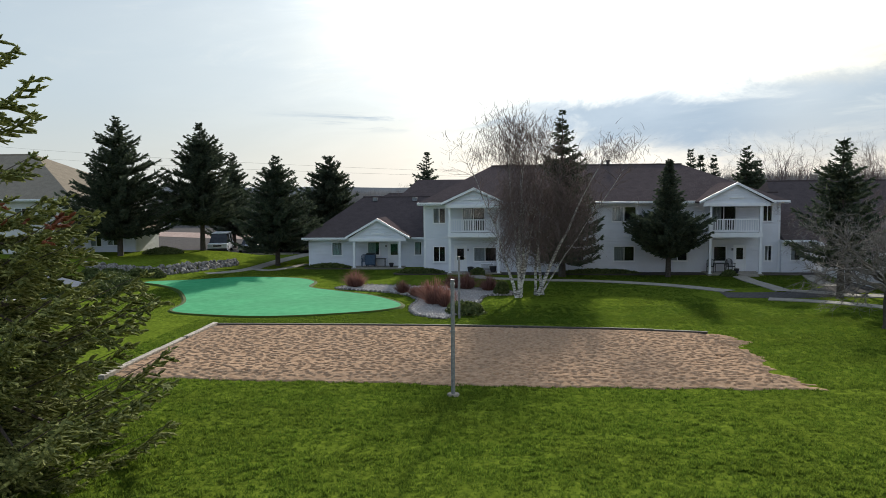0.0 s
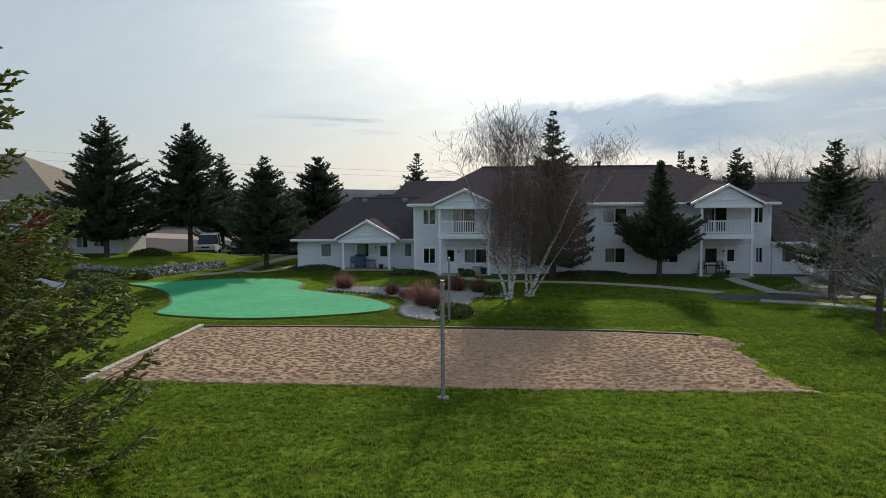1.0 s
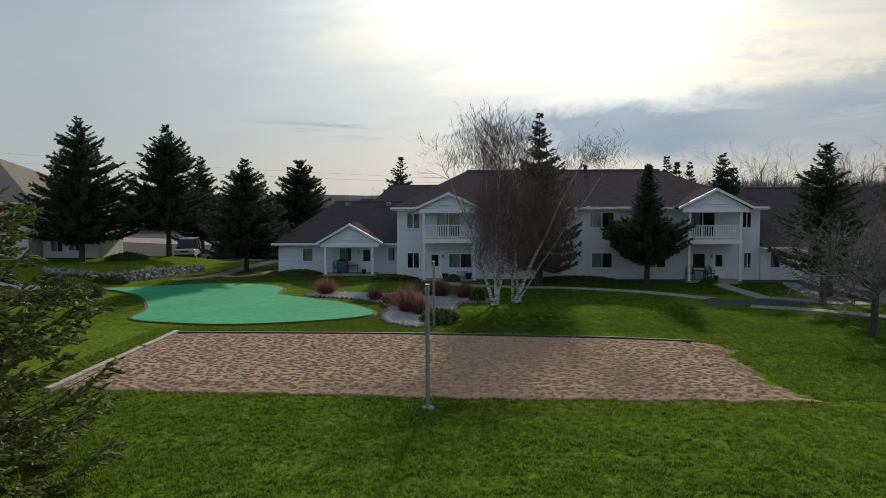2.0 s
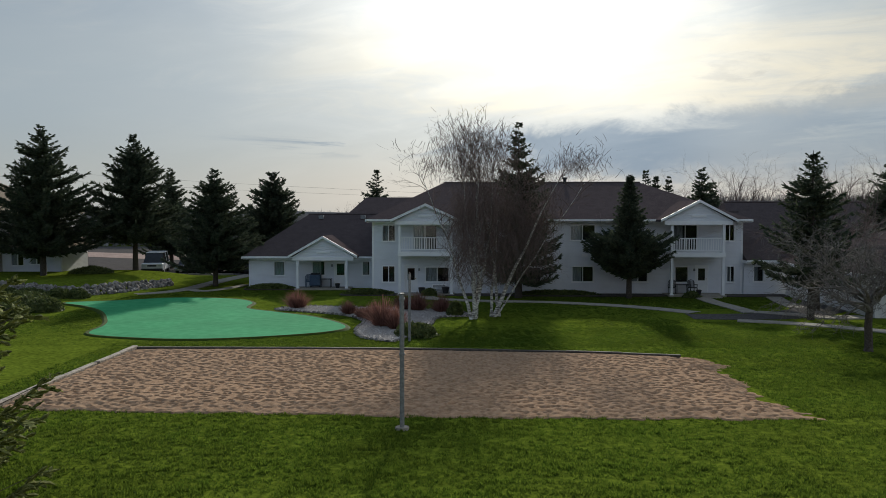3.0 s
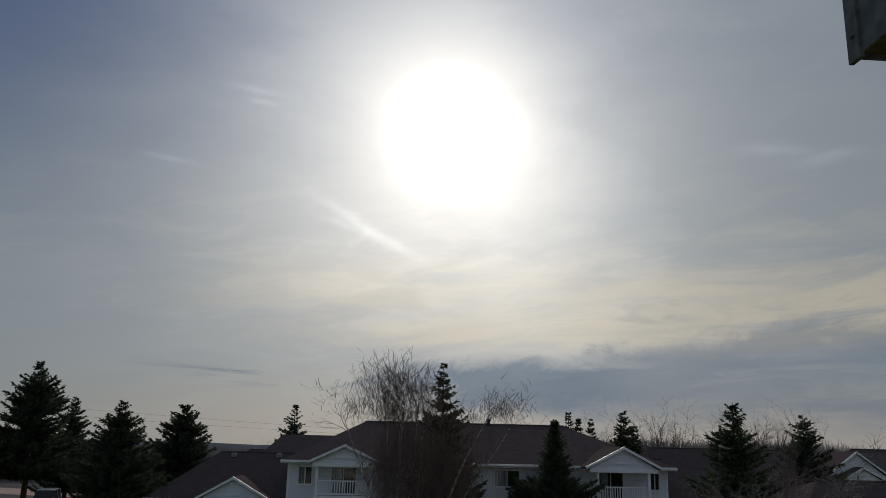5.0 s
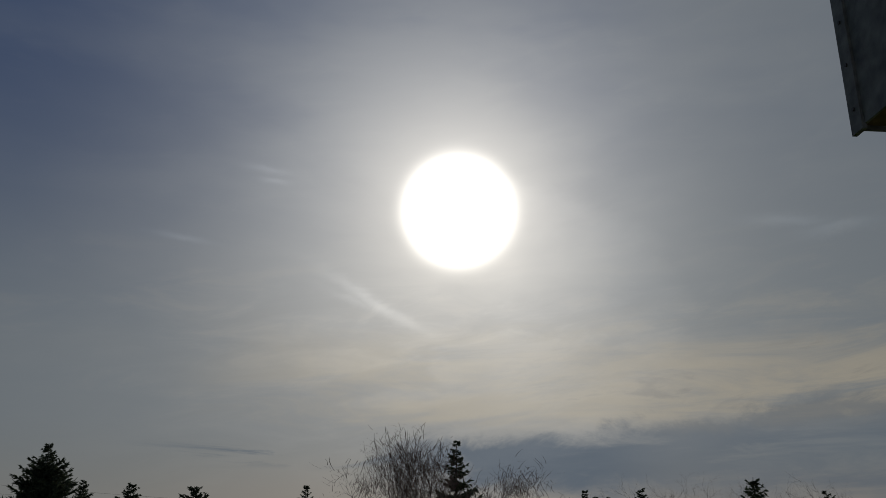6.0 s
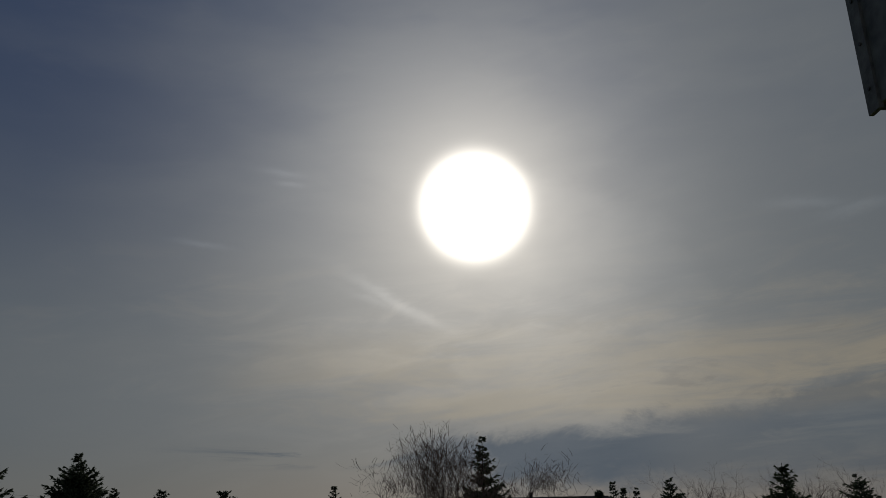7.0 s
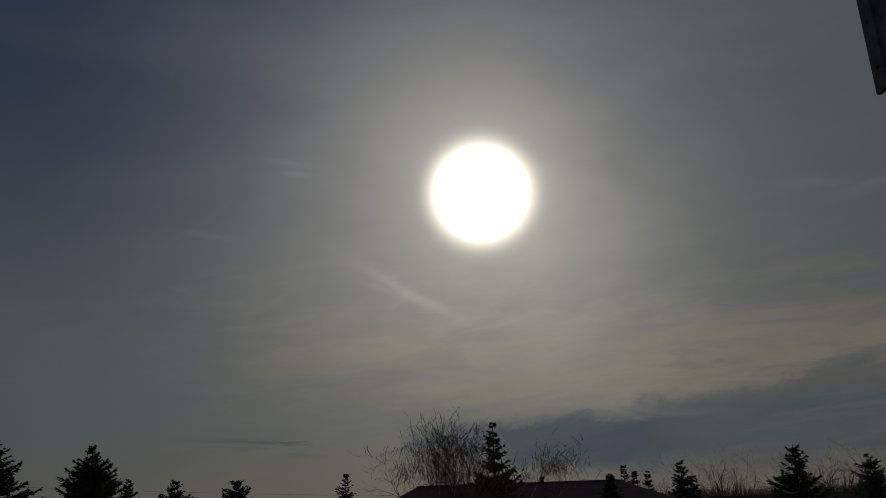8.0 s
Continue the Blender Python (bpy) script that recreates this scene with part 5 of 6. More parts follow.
def gravel_bed():
    tagged(mesh_ob("gravel_bed", prism(bmesh.new(), BED, -0.02, 0.05), M_GRAVEL), "pale gravel bed with planted shrubs", "gravel bed", kind="structure")
    rng = np.random.default_rng(8)
    xs, ys = rng.uniform(-11, 1, 26000), rng.uniform(37, 51.5, 26000)
    ok = inside(xs, ys, BED)
    xs, ys = xs[ok], ys[ok]
    n = len(xs)
    s = rng.uniform(0.02, 0.055, n)
    a = rng.uniform(0, 6.28, n)
    oct_v = np.array([(1, 0, 0), (0, 1, 0), (-1, 0, 0), (0, -1, 0), (0, 0, 0.8), (0, 0, -0.5)], float)
    v = oct_v[None] * s[:, None, None] * rng.uniform(0.7, 1.3, (n, 6, 1))
    c, q = np.cos(a)[:, None], np.sin(a)[:, None]
    v = np.stack([v[..., 0] * c - v[..., 1] * q + xs[:, None], v[..., 0] * q + v[..., 1] * c + ys[:, None], v[..., 2] + 0.06], -1)
    f = np.array([(0, 1, 4), (1, 2, 4), (2, 3, 4), (3, 0, 4), (1, 0, 5), (2, 1, 5), (3, 2, 5), (0, 3, 5)])
    ob = soup("pebbles", v.reshape(-1, 3), (f[None] + 6 * np.arange(n)[:, None, None]).reshape(-1, 3), M_GRAVEL)
    tagged(ob, "loose pale pebbles filling the bed", "gravel", kind="stuff")
    # a ring of larger pale edging stones
    e = thing("stone_edging", "low edging of pale round stones along the bed", "edging")
    shapes = [stone_mesh(k, 7) for k in range(5)]
    pts = [Vector(p) for p in BED]
    step, left, k = 0.33, 0.0, 0
    for i in range(len(pts)):
        a, b = pts[i], pts[(i + 1) % len(pts)]
        d = (b - a).length
        while left < d and k < 150:
            p = a.lerp(b, left / d)
            o = new("stone", shapes[k % 5])
            o.parent = e
            o.matrix_basis = Matrix.LocRotScale((p.x, p.y, 0.05), Euler((0, 0, k * 1.7)), (0.17, 0.12, 0.09 + 0.02 * (k % 3)))
            k += 1
            left += step
        left -= d


def stone_mesh(seed, n=8, material=None):
    """A rough rounded stone about 2 across."""
    bm = bmesh.new()
    bmesh.ops.create_icosphere(bm, subdivisions=1 if n < 8 else 2, radius=1.0)
    for v in bm.verts:
        v.co *= 0.82 + 0.42 * noise.noise(v.co * 0.9 + Vector((seed * 3.1, 0, 0))) + 0.12 * noise.noise(v.co * 2.7 + Vector((0, seed * 2.3, 0)))
    me = bpy.data.meshes.new("stone")
    bm.to_mesh(me)
    bm.free()
    me.materials.append(material or M_ROCK)
    return me


gravel_bed()


def rock_wall():
    e = thing("rock_wall", "dry bank edging of piled grey boulders", "rock wall")
    shapes = [stone_mesh(20 + k, 8) for k in range(7)]
    rng = random.Random(9)
    line = smooth_line([(-31.5, 57.8), (-28.0, 56.6), (-25.2, 56.6), (-23.6, 59.5), (-22.9, 62.5), (-22.4, 65.2)], 10)
    n = 98
    for i in range(n):
        t = i / (n - 1) * (len(line) - 1)
        a = line[int(t)].lerp(line[min(int(t) + 1, len(line) - 1)], t - int(t))
        for row in range(3):
            s = rng.uniform(0.09, 0.24) if rng.random() < 0.8 else rng.uniform(0.24, 0.34)
            o = new("boulder", shapes[rng.randrange(7)])
            o.parent = e
            back = row * 0.55
            x, y = a.x - back * 0.55 + rng.uniform(-0.15, 0.15), a.y + back * 0.9 + rng.uniform(-0.15, 0.15)
            o.matrix_basis = Matrix.LocRotScale((x, y, max(rise(x, y), 0.0) + 0.03 + 0.14 * row * (0.6 + 0.4 * rng.random())),
                                                Euler((rng.uniform(0, 6), rng.uniform(0, 6), rng.uniform(0, 6))), (s * 1.2, s, s * 0.8))


rock_wall()


def twig_shrub(x, y, r, h, seed, material=None, label="reddish-brown leafless twiggy shrub in the gravel", name="shrub", n=850):
    """A low shrub of many thin upright stems."""
    rng = np.random.default_rng(seed)
    e = thing(name, label, "shrub", (x, y, 0.04))
    a = rng.uniform(0, 6.283, n)
    q = np.sqrt(rng.uniform(0, 1, n))
    bx, by = np.cos(a) * q * r * 0.35, np.sin(a) * q * r * 0.35
    tx, ty = np.cos(a) * q * r * rng.uniform(0.6, 1.35, n), np.sin(a) * q * r * rng.uniform(0.6, 1.35, n)
    tz = h * (1.15 - 0.55 * q ** 2) * rng.uniform(0.4, 1.25, n)
    w = rng.uniform(0.006, 0.012, n)
    an = rng.uniform(0, 6.28, n)
    ox, oy = np.cos(an) * w, np.sin(an) * w
    mx, my, mz = bx + (tx - bx) * 0.45, by + (ty - by) * 0.45, tz * 0.6
    V = np.stack([np.stack([bx - ox, by - oy, 0 * bx], -1), np.stack([bx + ox, by + oy, 0 * bx], -1),
                  np.stack([mx + ox, my + oy, mz], -1), np.stack([mx - ox, my - oy, mz], -1),
                  np.stack([tx + ox * .4, ty + oy * .4, tz], -1), np.stack([tx - ox * .4, ty - oy * .4, tz], -1)], 1)
    F = (np.array([(0, 1, 2, 3), (3, 2, 4, 5)])[None] + 6 * np.arange(n)[:, None, None]).reshape(-1, 4)
    soup("stem_mass", V.reshape(-1, 3), F, material or M_RED, e)
    return e


for i, (x, y, r, h) in enumerate(((-9.6, 50.0, 0.95, 0.85), (-6.15, 46.9, 0.6, 0.6), (-3.8, 42.2, 1.0, 1.15), (-4.5, 44.4, 0.75, 0.75), (-2.4, 48.9, 0.9, 0.8),
                                 (-1.0, 48.2, 0.85, 0.75), (-5.2, 45.3, 0.5, 0.5), (-3.1, 41.2, 0.7, 0.85), (-3.3, 49.3, 0.7, 0.7))):
    twig_shrub(x, y, r, h, 80 + i)


def leaf_mound(name, label, x, y, rx, ry, h, seed, n=2600, z=0.0, leaf=0.09):
    """A dense evergreen mound: small leaf blades over a rounded, uneven body."""
    rng = np.random.default_rng(seed)
    e = thing(name, label, "shrub", (x, y, z))
    a, u = rng.uniform(0, 6.283, n), rng.uniform(0.0, 1.0, n)
    el = np.arcsin(u)
    k = 0.82 + 0.18 * np.array([noise.noise((math.cos(p) * 2, math.sin(p) * 2, w * 2 + seed)) for p, w in zip(a, u)]) + rng.normal(0, 0.05, n)
    P = np.stack([np.cos(a) * np.cos(el) * rx * k, np.sin(a) * np.cos(el) * ry * k, np.sin(el) * h * k], -1)
    d = rng.normal(0, 1, (n, 3))
    d /= np.linalg.norm(d, axis=1)[:, None]
    s = np.cross(d, rng.normal(0, 1, (n, 3)))
    s /= np.linalg.norm(s, axis=1)[:, None]
    L = leaf * rng.uniform(0.6, 1.5, n)[:, None]
    V = np.stack([P - d * L, P + s * L * 0.4, P + d * L, P - s * L * 0.4], 1)
    soup("foliage", V.reshape(-1, 3), np.arange(4 * n).reshape(n, 4), M_SHRUB, e)
    bm = bmesh.new()
    bmesh.ops.create_icosphere(bm, subdivisions=3, radius=1.0)
    for v in bm.verts:
        m = 0.72 + 0.14 * noise.noise(v.co * 2 + Vector((seed, 0, 0)))
        v.co = Vector((v.co.x * rx * m, v.co.y * ry * m, max(v.co.z, 0) * h * m))
    part("inner_growth", bm, M_SHRUB, e)


leaf_mound("juniper", "low dark juniper spreading over the gravel edge", -2.0, 39.3, 1.15, 1.3, 0.6, 101, 4200)
leaf_mound("juniper", "dark evergreen shrub by the birch stems", -0.2, 46.6, 0.5, 0.5, 0.9, 102, 1500)
for i, (x, y, r, h) in enumerate(((-30.3, 55.9, 1.0, 0.75), (-28.4, 55.4, 1.25, 0.8), (-26.6, 55.4, 1.1, 0.75), (-25.3, 55.6, 0.8, 0.7), (-27.6, 52.4, 1.4, 0.9), (-26.2, 51.6, 1.1, 0.8),
                                 (-25.2, 46.6, 1.3, 0.9), (-24.4, 45.4, 1.1, 0.85), (-26.8, 45.0, 1.2, 0.9), (-24.2, 48.6, 1.4, 0.9), (-25.6, 49.6, 1.3, 0.9), (-28.6, 47.2, 1.3, 0.9))):
    leaf_mound("evergreen_shrub", "rounded dark evergreen shrub below the stone bank", x, y, r, r * 0.9, h, 110 + i, 2200)
strip("stone_walk", [(-34, 40.5), (-28.5, 44.0), (-26.9, 47.8), (-28.6, 51.0), (-35, 55)], (2.4, 3.0), 0.06, M_GRAVEL, "pale stone walk between the shrubs", "footpath")
# dark hedges that partly stand in for the shadow strip along the walls
leaf_mound("hedge", "low dark clipped hedge along the wing, partly standing in for shade", -14.0, 62.4, 1.9, 0.6, 0.45, 130, 3000)
leaf_mound("hedge", "low dark clipped hedge beside the porch, partly standing in for shade", -6.2, 58.3, 2.0, 0.55, 0.45, 131, 3000)
leaf_mound("hedge", "low dark clipped hedge under the windows, partly standing in for shade", 6.8, 58.2, 3.4, 0.5, 0.4, 132, 4200)
leaf_mound("evergreen_shrub", "small round shrub before the porch", -2.0, 57.3, 0.6, 0.5, 0.6, 133, 1200)
leaf_mound("evergreen_shrub", "small round shrub before the porch", 15.6, 56.6, 0.6, 0.5, 0.5, 134, 1200)
leaf_mound("evergreen_shrub", "dark shrub by the end of the drive", 23.9, 50.3, 1.2, 0.9, 1.0, 135, 2000)
leaf_mound("evergreen_shrub", "dark shrub under the spruce on the bank", -30.2, 68.5, 2.0, 1.4, 0.7, 136, 2600, 0.7)


# ------------------------------------------------------------------ porch things
def chair(x, y, z, rz, material, label):
    e = thing("patio_chair", label, "chair", (x, y, z), "chairs on the porches", rz=rz)
    part("seat", soft_box(-0.26, 0.26, -0.24, 0.26, 0.40, 0.45, 0.015, 1), material, e)
    bm = bmesh.new()
    pts = [(-0.26, 0.45), (-0.25, 0.80), (-0.15, 0.92), (0, 0.95), (0.15, 0.92), (0.25, 0.80), (0.26, 0.45)]
    tube(bm, [(px, 0.27, pz) for px, pz in pts], [0.022] * 7, 6)
    part("back_frame", bm, material, e)
    for k in range(5):
        px = -0.18 + 0.09 * k
        part("back_slat", abox(px - 0.022, px + 0.022, 0.25, 0.275, 0.45, 0.90), material, e)
    for sx in (-0.24, 0.24):
        for sy in (-0.22, 0.24):
            part("leg", abox(sx - 0.02, sx + 0.02, sy - 0.02, sy + 0.02, 0, 0.40), material, e)
        part("armrest", soft_box(sx - 0.03, sx + 0.03, -0.25, 0.27, 0.62, 0.66, 0.01, 1), material, e)
        part("arm_post", abox(sx - 0.018, sx + 0.018, -0.23, -0.19, 0.45, 0.62), material, e)


chair(16.15, 58.35, 0.10, 10, M_DARK, "dark plastic patio chair on the porch")
chair(14.75, 58.4, 0.10, -15, M_DARK, "dark plastic patio chair on the porch")
chair(-11.2, 62.9, 0.11, 20, M_BLUE, "blue patio chair on the porch")


def bench(x, y, z, label, material):
    e = thing("patio_table", label, "table", (x, y, z))
    part("tabletop", soft_box(-0.45, 0.45, -0.28, 0.28, 0.60, 0.64, 0.012, 1), material, e)
    for sx in (-0.38, 0.38):
        for sy in (-0.22, 0.22):
            part("leg", abox(sx - 0.02, sx + 0.02, sy - 0.02, sy + 0.02, 0, 0.60), material, e)


bench(15.45, 58.5, 0.10, "small dark patio table on the porch", M_DARK)
bench(-9.95, 62.9, 0.11, "small dark patio table on the porch", M_DARK)


def grill(x, y, z):
    e = thing("grill", "covered barbecue grill on the porch", "grill", (x, y, z))
    part("cover", soft_box(-0.42, 0.42, -0.28, 0.28, 0.12, 0.95, 0.08, 2), M_BLUE, e)
    part("lid", soft_box(-0.34, 0.34, -0.25, 0.25, 0.951, 1.06, 0.05, 2), M_DARK, e)
    for s in (-0.33, 0.33):
        part("leg", abox(s - 0.03, s + 0.03, -0.2, 0.2, 0, 0.12), M_DARK, e)


grill(-10.75, 62.95, 0.11)


def planter(x, y, z, s):
    e = thing("planter", "dark round flower pot on the porch", "pot", (x, y, z), "porch pots")
    part("pot", tube(bmesh.new(), [(0, 0, 0), (0, 0, 0.04), (0, 0, 0.36 * s), (0, 0, 0.40 * s)], [0.15 * s, 0.17 * s, 0.24 * s, 0.26 * s], 14), M_DARK, e)
    part("soil", tube(bmesh.new(), [(0, 0, 0.401 * s), (0, 0, 0.42 * s)], [0.22 * s, 0.2 * s], 12), M_MULCH, e)


for p in ((-2.55, 58.3, 0.10, 1.0), (-0.9, 58.35, 0.10, 1.1), (16.4, 57.7, 0.10, 0.8), (-9.0, 62.4, 0.11, 0.8)):
    planter(*p)
for x, y in ((16.42, 59.0), (-9.55, 63.45), (-2.75, 59.0)):
    e = thing("wall_lamp", "small white wall lantern beside the door", "lamp", (x, y, 1.75), "wall lamps")
    part("bracket", abox(-0.05, 0.05, -0.03, 0.045, -0.08, 0.10), M_TRIM, e)
    part("lantern", soft_box(-0.06, 0.06, -0.15, -0.031, -0.12, 0.06, 0.015, 1), M_METAL, e)


def steps(x, y, label):
    e = thing("steps", label, "steps", (x, y, 0))
    for k in range(3):
        part("step", abox(-0.6, 0.6, -0.3 * (k + 1), -0.3 * k - 0.004, -0.02, 0.13 - 0.04 * k), M_CONCRETE, e)


steps(16.98, 57.15, "short concrete steps before the porch")


# ------------------------------------------------------------------ cars
def car(x, y, rz, paint, van, label, z=0.03):
    e = thing("van" if van else "car", label, "van" if van else "car", (x, y, z), "parked cars", rz=rz)
    L, W, H = (5.2, 1.95, 1.95) if van else (4.6, 1.8, 1.45)
    bh = 1.0 if van else 0.82
    part("body", soft_box(-W / 2, W / 2, -L / 2, L / 2, 0.28, bh, 0.12, 3), paint, e)
    c0, c1, c2, c3 = (-1.7, -0.9, 2.5, 2.55) if van else (-1.05, -0.35, 1.2, 1.9)
    bm = bmesh.new()
    w, t = W / 2 - 0.06, W / 2 - 0.24
    lo = [bm.verts.new(p) for p in ((-w, c0, bh - 0.02), (w, c0, bh - 0.02), (w, c3, bh - 0.02), (-w, c3, bh - 0.02))]
    hi = [bm.verts.new(p) for p in ((-t, c1, H - 0.06), (t, c1, H - 0.06), (t, c2, H - 0.06), (-t, c2, H - 0.06))]
    for i in range(4):
        bm.faces.new((lo[i], lo[(i + 1) % 4], hi[(i + 1) % 4], hi[i]))
    bm.faces.new(hi)
    bmesh.ops.bevel(bm, geom=bm.edges[:], offset=0.05, segments=2, affect="EDGES")
    part("windows", bm, M_BLACKCAR, e, "dark tinted glazing").name = "glazing"
    part("roof", soft_box(-t - 0.03, t + 0.03, c1 - 0.04, c2 + 0.04, H - 0.08, H, 0.03, 2), paint, e)
    for sy in (c1 * 0.55 + c2 * 0.45, c1 * 0.1 + c2 * 0.9):
        for s in (-1, 1):
            bm = bmesh.new()
            tube(bm, [(s * (w - 0.01), sy, bh - 0.02), (s * t, sy, H - 0.05)], [0.05, 0.045], 4)
            part("pillar", bm, paint, e)
    for s in (-1, 1):
        for wy in (-L * 0.31, L * 0.31):
            wl = part("wheel", tube(bmesh.new(), [(s * (W / 2 - 0.2), wy, 0.33), (s * (W / 2 + 0.01), wy, 0.33)], [0.33, 0.33], 16), M_RUBBER, e)
            part("rim", tube(bmesh.new(), [(s * (W / 2), wy, 0.33), (s * (W / 2 + 0.025), wy, 0.33)], [0.2, 0.18], 12), M_METAL, wl)
        part("headlight", soft_box(s * W * 0.36 - 0.17, s * W * 0.36 + 0.17, -L / 2 - 0.02, -L / 2 + 0.1, bh - 0.30, bh - 0.14, 0.02, 1), M_GLASS, e)
    part("bumper", soft_box(-W / 2 + 0.02, W / 2 - 0.02, -L / 2 - 0.08, -L / 2 + 0.12, 0.30, 0.52, 0.05, 2), M_DARK if van else paint, e)
    part("grille", abox(-0.4, 0.4, -L / 2 - 0.03, -L / 2 - 0.004, bh - 0.30, bh - 0.16), M_DARK, e)


car(-28.9, 79.6, 12, M_WHITECAR, True, "white van with dark windows in the car park")
car(-25.7, 79.6, 6, M_SILVERCAR, False, "silver car in the car park")
car(-23.7, 79.8, 3, M_BLACKCAR, False, "black car in the car park")
car(-21.8, 80.4, 0, M_BLACKCAR, False, "black car in the car park")
car(-19.4, 79.8, 0, M_BLACKCAR, True, "dark van beside the building")


# ------------------------------------------------------------------ near eave and the wires
def near_building():
    h = thing("near_building", "near building with worn grey metal cladding and a stained soffit", "building")
    part("wall", abox(6.6, 16, -12, 8.0, 0, 9.94), M_SIDING2, h)
    part("wall", abox(-12, 6.59, -12, -5.2, 0, 9.94), M_SIDING2, h)
    cx, cy, cz = EAVE
    part("soffit", abox(cx + 0.03, 15.9, -11.9, cy - 0.03, cz + 0.05, cz + 0.09), M_SOFFIT, h, "brown stained soffit")
    part("cladding", abox(cx, cx + 0.028, -11.9, cy - 0.15, cz, cz + 3.2), M_FASCIA, h, "scuffed grey metal cladding")
    part("cladding", abox(cx, 16, cy - 0.028, cy, cz, cz + 3.2), M_FASCIA, h, "scuffed grey metal cladding")
    part("flashing", abox(cx - 0.03, cx + 0.02, cy - 0.16, cy + 0.03, cz - 0.05, cz + 3.2), M_FASCIA, h, "bent grey corner flashing")
    for k in range(4):
        part("screw", tube(bmesh.new(), [(cx - 0.045, cy - 0.07, cz + 0.2 + 0.5 * k), (cx - 0.03, cy - 0.07, cz + 0.2 + 0.5 * k)], [0.02, 0.02], 6), M_DARK, h)
    part("roof", abox(cx - 0.1, 16.1, -12, cy + 0.1, cz + 3.2, cz + 3.4), M_ROOF, h)


EAVE = (4.22, 8.75, 9.93)
near_building()



def wires():
    for k, (x0, z0, x1, z1) in enumerate(((-140, 20.0, -2, 8.4), (-140, 18.0, -2, 7.8))):
        e = thing("power_line", "thin dark power line crossing the sky", "cable", group="power lines")
        pts = [(x0 + (x1 - x0) * t / 12, 118, z0 + (z1 - z0) * t / 12 - 1.6 * math.sin(math.pi * t / 12)) for t in range(13)]
        part("cable", tube(bmesh.new(), pts, [0.014] * 13, 4), M_DARK, e)
        for x, z in ((x0, z0), (x1, z1)):
            part("utility_pole", tube(bmesh.new(), [(x, 118.2, 0), (x, 118.2, z + 0.1)], [0.15, 0.1], 8), M_BARK, e)


wires()


# ------------------------------------------------------------------ distance
def far_woods():
    """Leafless woods behind the buildings: many thin upright strokes of branch."""
    rng = np.random.default_rng(21)
    V = []
    for x0, x1, y, hh, n in ((16, 75, 122, 12.0, 40000), (-130, -30, 150, 9.0, 24000), (-36, 20, 150, 8.8, 26000), (75, 170, 130, 10.0, 14000)):
        x = rng.uniform(x0, x1, n)
        yy = y + rng.uniform(-8, 12, n)
        top = hh * (0.72 + 0.22 * np.array([noise.noise((p * 0.06, y, 0)) for p in x]) + 0.13 * np.array([noise.noise((p * 0.35, y, 3)) for p in x]))
        z0 = top * rng.uniform(0.0, 0.75, n)
        L = rng.uniform(0.8, 2.4, n)
        z1 = np.minimum(z0 + L, top + rng.normal(0, 0.25, n))
        lean = rng.normal(0, 0.5, n)
        w = rng.uniform(0.03, 0.09, n) + 0.14 * (z0 < top * 0.6)
        V.append(np.stack([np.stack([x - w, yy, z0], -1), np.stack([x + w, yy, z0], -1), np.stack([x + lean, yy + rng.normal(0, 0.4, n), z1], -1)], 1))
    v = np.concatenate(V).reshape(-1, 3)
    tagged(soup("far_woods", v, np.arange(len(v)).reshape(-1, 3), M_WOODS), "far leafless woods on the skyline, paled for haze", "woods", kind="stuff")
    bm = bmesh.new()
    n = 90
    prev = None
    for i in range(n + 1):
        x = -900 + 1800 * i / n
        z = 7.6 + 3 * noise.noise((x * 0.004, 0.5, 0)) + 1.5 * noise.noise((x * 0.03, 1.5, 0)) + (2 if x > 0 else 0)
        cur = (bm.verts.new((x, 700, -2)), bm.verts.new((x, 730, z)), bm.verts.new((x, 1000, z * 0.8)))
        if prev:
            bm.faces.new((prev[0], cur[0], cur[1], prev[1]))
            bm.faces.new((prev[1], cur[1], cur[2], prev[2]))
        prev = cur
    tagged(mesh_ob("far_hill", bm, M_HILL), "low wooded hills on the horizon, haze put into their colour", "hill", kind="structure")


far_woods()


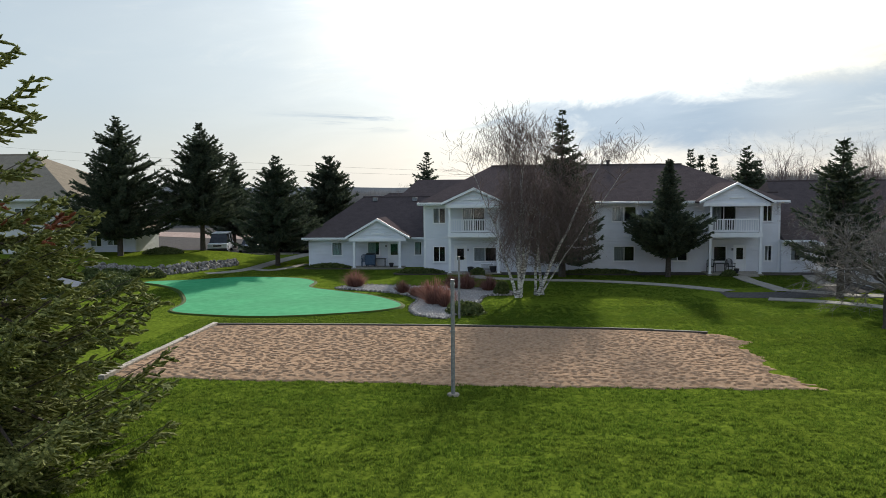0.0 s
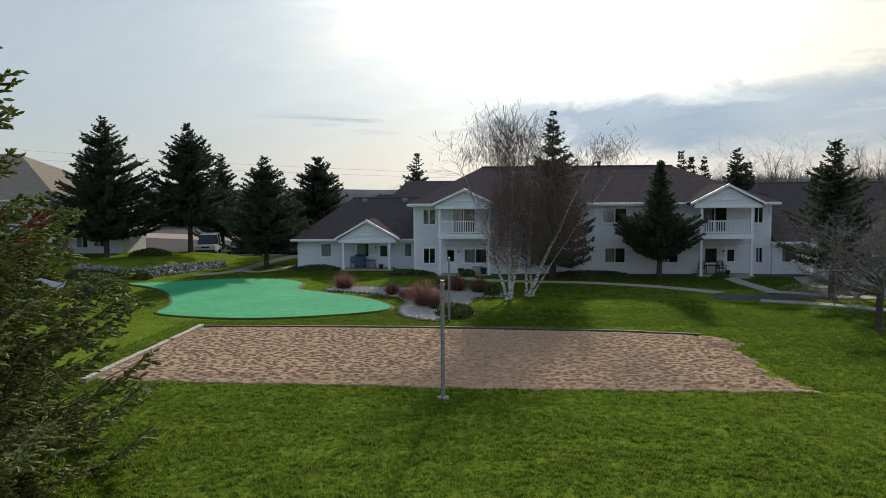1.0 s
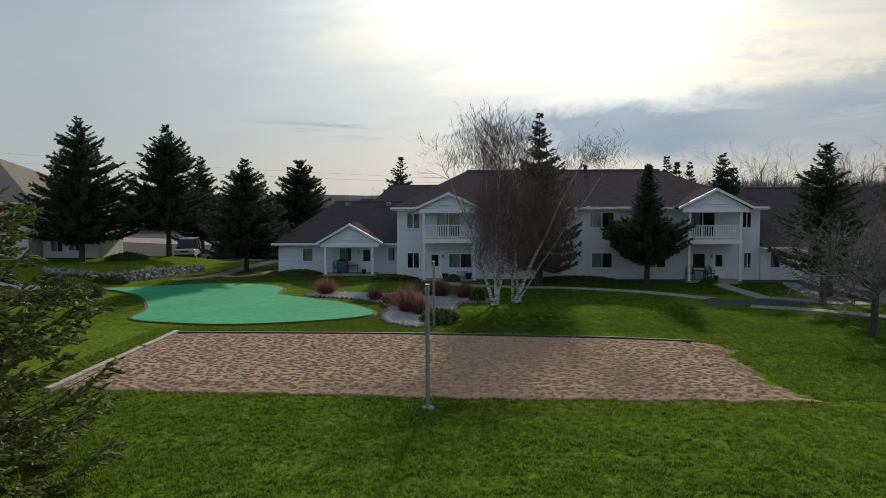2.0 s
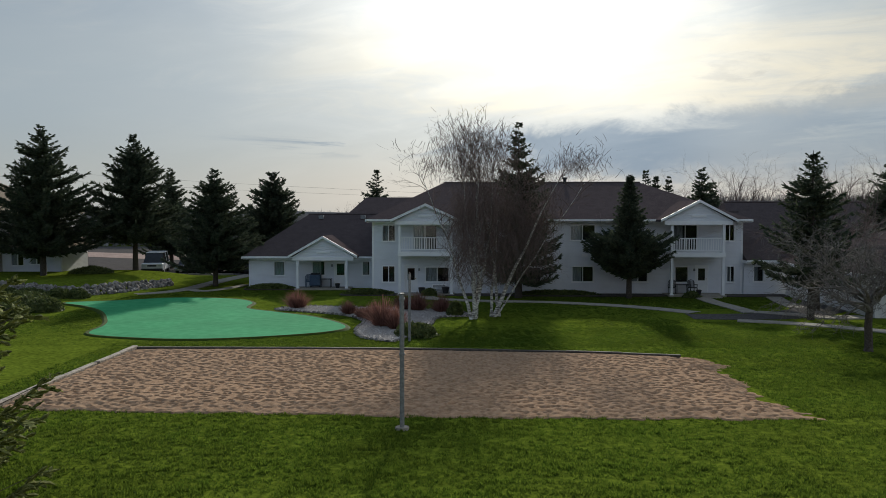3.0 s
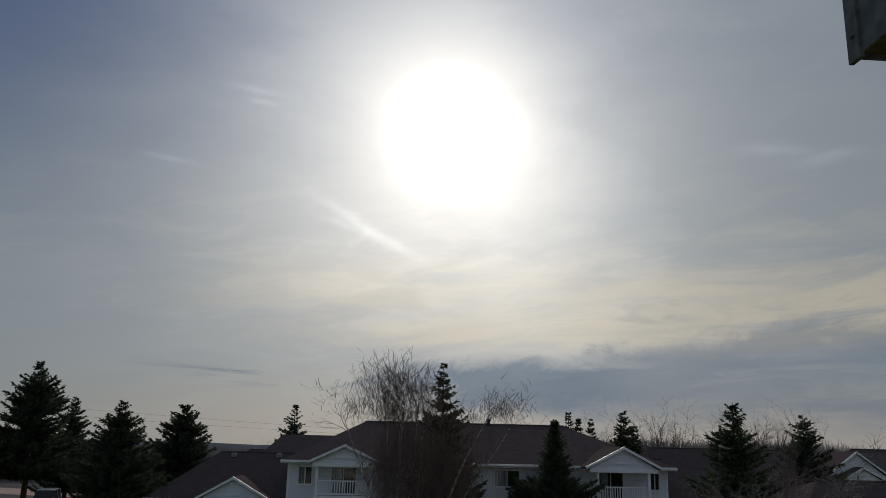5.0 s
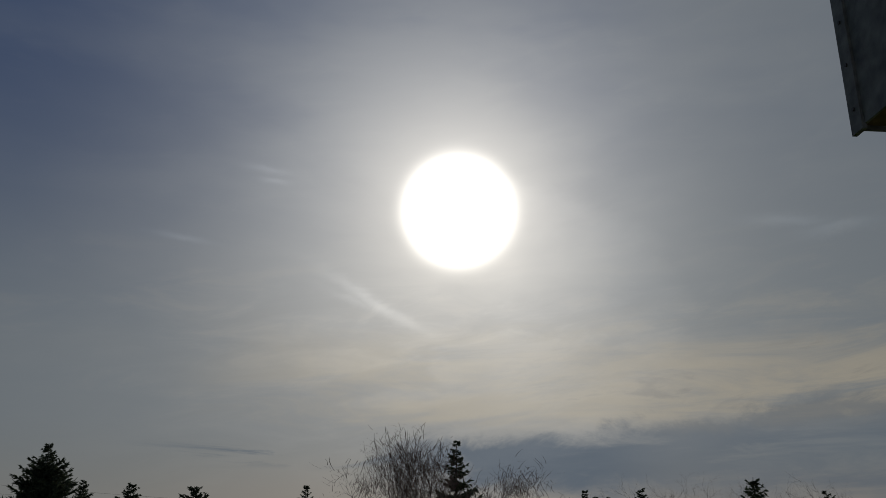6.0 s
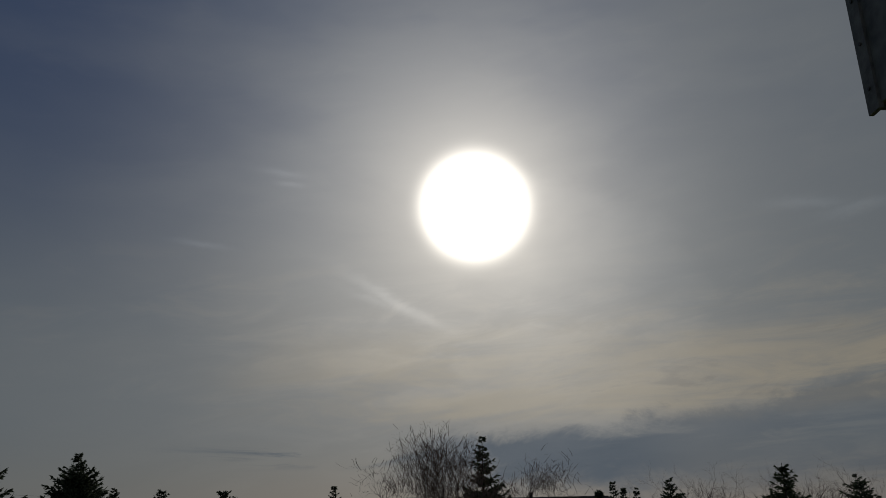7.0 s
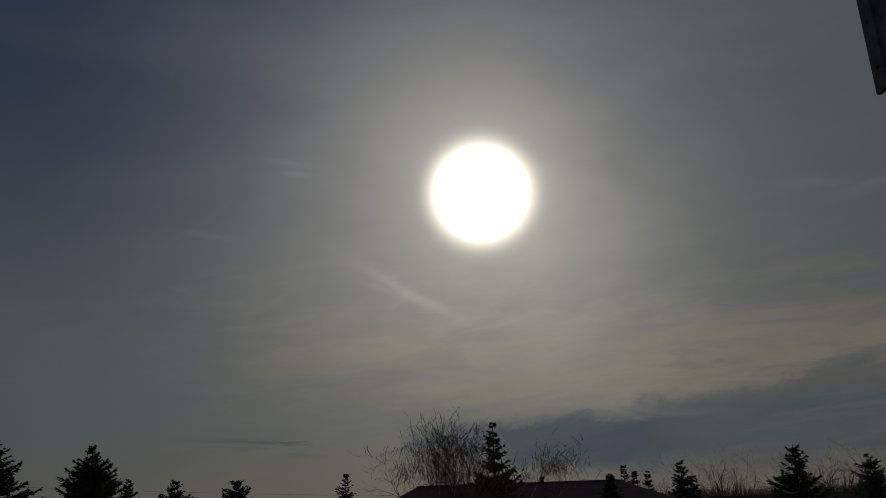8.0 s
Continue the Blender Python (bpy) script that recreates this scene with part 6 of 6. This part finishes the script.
# ------------------------------------------------------------------ grass
def lawn_blades():
    """Tufts of mown grass on the nearer lawn, thinner further out."""
    rng = np.random.default_rng(33)
    n = 330000
    x, y = rng.uniform(-15, 17, n), 8 + 34 * rng.uniform(0, 1, n) ** 1.35
    m = 230000
    x, y = np.append(x, rng.uniform(-27, 27, m)), np.append(y, 36 + 26 * rng.uniform(0, 1, m) ** 1.1)
    n += m
    x0, x1, y0, y1 = COURT
    keep = ~((x > x0 - 0.25) & (x < court_right(y)) & (y > court_near(x) + 0.05) & (y < court_far(x) + 0.2)) & ~inside(x, y, GREEN) & ~inside(x, y, BED)
    keep &= ~((y > 57) & (x > -7)) & ~((y > 61.5) & (x > -16)) & ~((x > 12) & (y > 44.2) & (y < 50)) & ~((x < -22.5) & (y > 42))
    for line, half in PATHS:
        for p, q in zip(line, line[1:]):
            d = q - p
            t = np.clip(((x - p.x) * d.x + (y - p.y) * d.y) / d.length_squared, 0, 1)
            keep &= np.hypot(x - p.x - d.x * t, y - p.y - d.y * t) > half
    clump = np.array([0.5 * noise.noise((a * 0.8, b * 1.0, 0)) + 0.9 * noise.noise((a * 4.2, b * 4.2, 5)) for a, b in zip(x, y)])
    keep &= rng.uniform(-0.75, 0.40, n) < clump
    x, y, clump = x[keep], y[keep], clump[keep]
    n = len(x)
    s = rng.uniform(0.045, 0.10, n) * (0.75 + 0.85 * clump) * np.interp(y, [12, 22, 30, 37, 42], [1.0, 0.9, 0.8, 0.45, 0.40])
    V = []
    for k in range(3):
        a = rng.uniform(0, 6.28, n)
        w = rng.uniform(0.010, 0.020, n) * (1 + 0.04 * (y - 12))
        lean = rng.normal(0, 0.035, (2, n))
        jx, jy = rng.normal(0, 0.03, n), rng.normal(0, 0.03, n)
        V.append(np.stack([np.stack([x + jx - np.cos(a) * w, y + jy - np.sin(a) * w, 0 * x - 0.01], -1),
                           np.stack([x + jx + np.cos(a) * w, y + jy + np.sin(a) * w, 0 * x - 0.01], -1),
                           np.stack([x + jx + lean[0], y + jy + lean[1], s], -1)], 1))
    v = np.concatenate(V).reshape(-1, 3)
    tagged(soup("grass", v, np.arange(len(v)).reshape(-1, 3), M_BLADE), "short green grass of the lawn", "grass", kind="stuff")


lawn_blades()
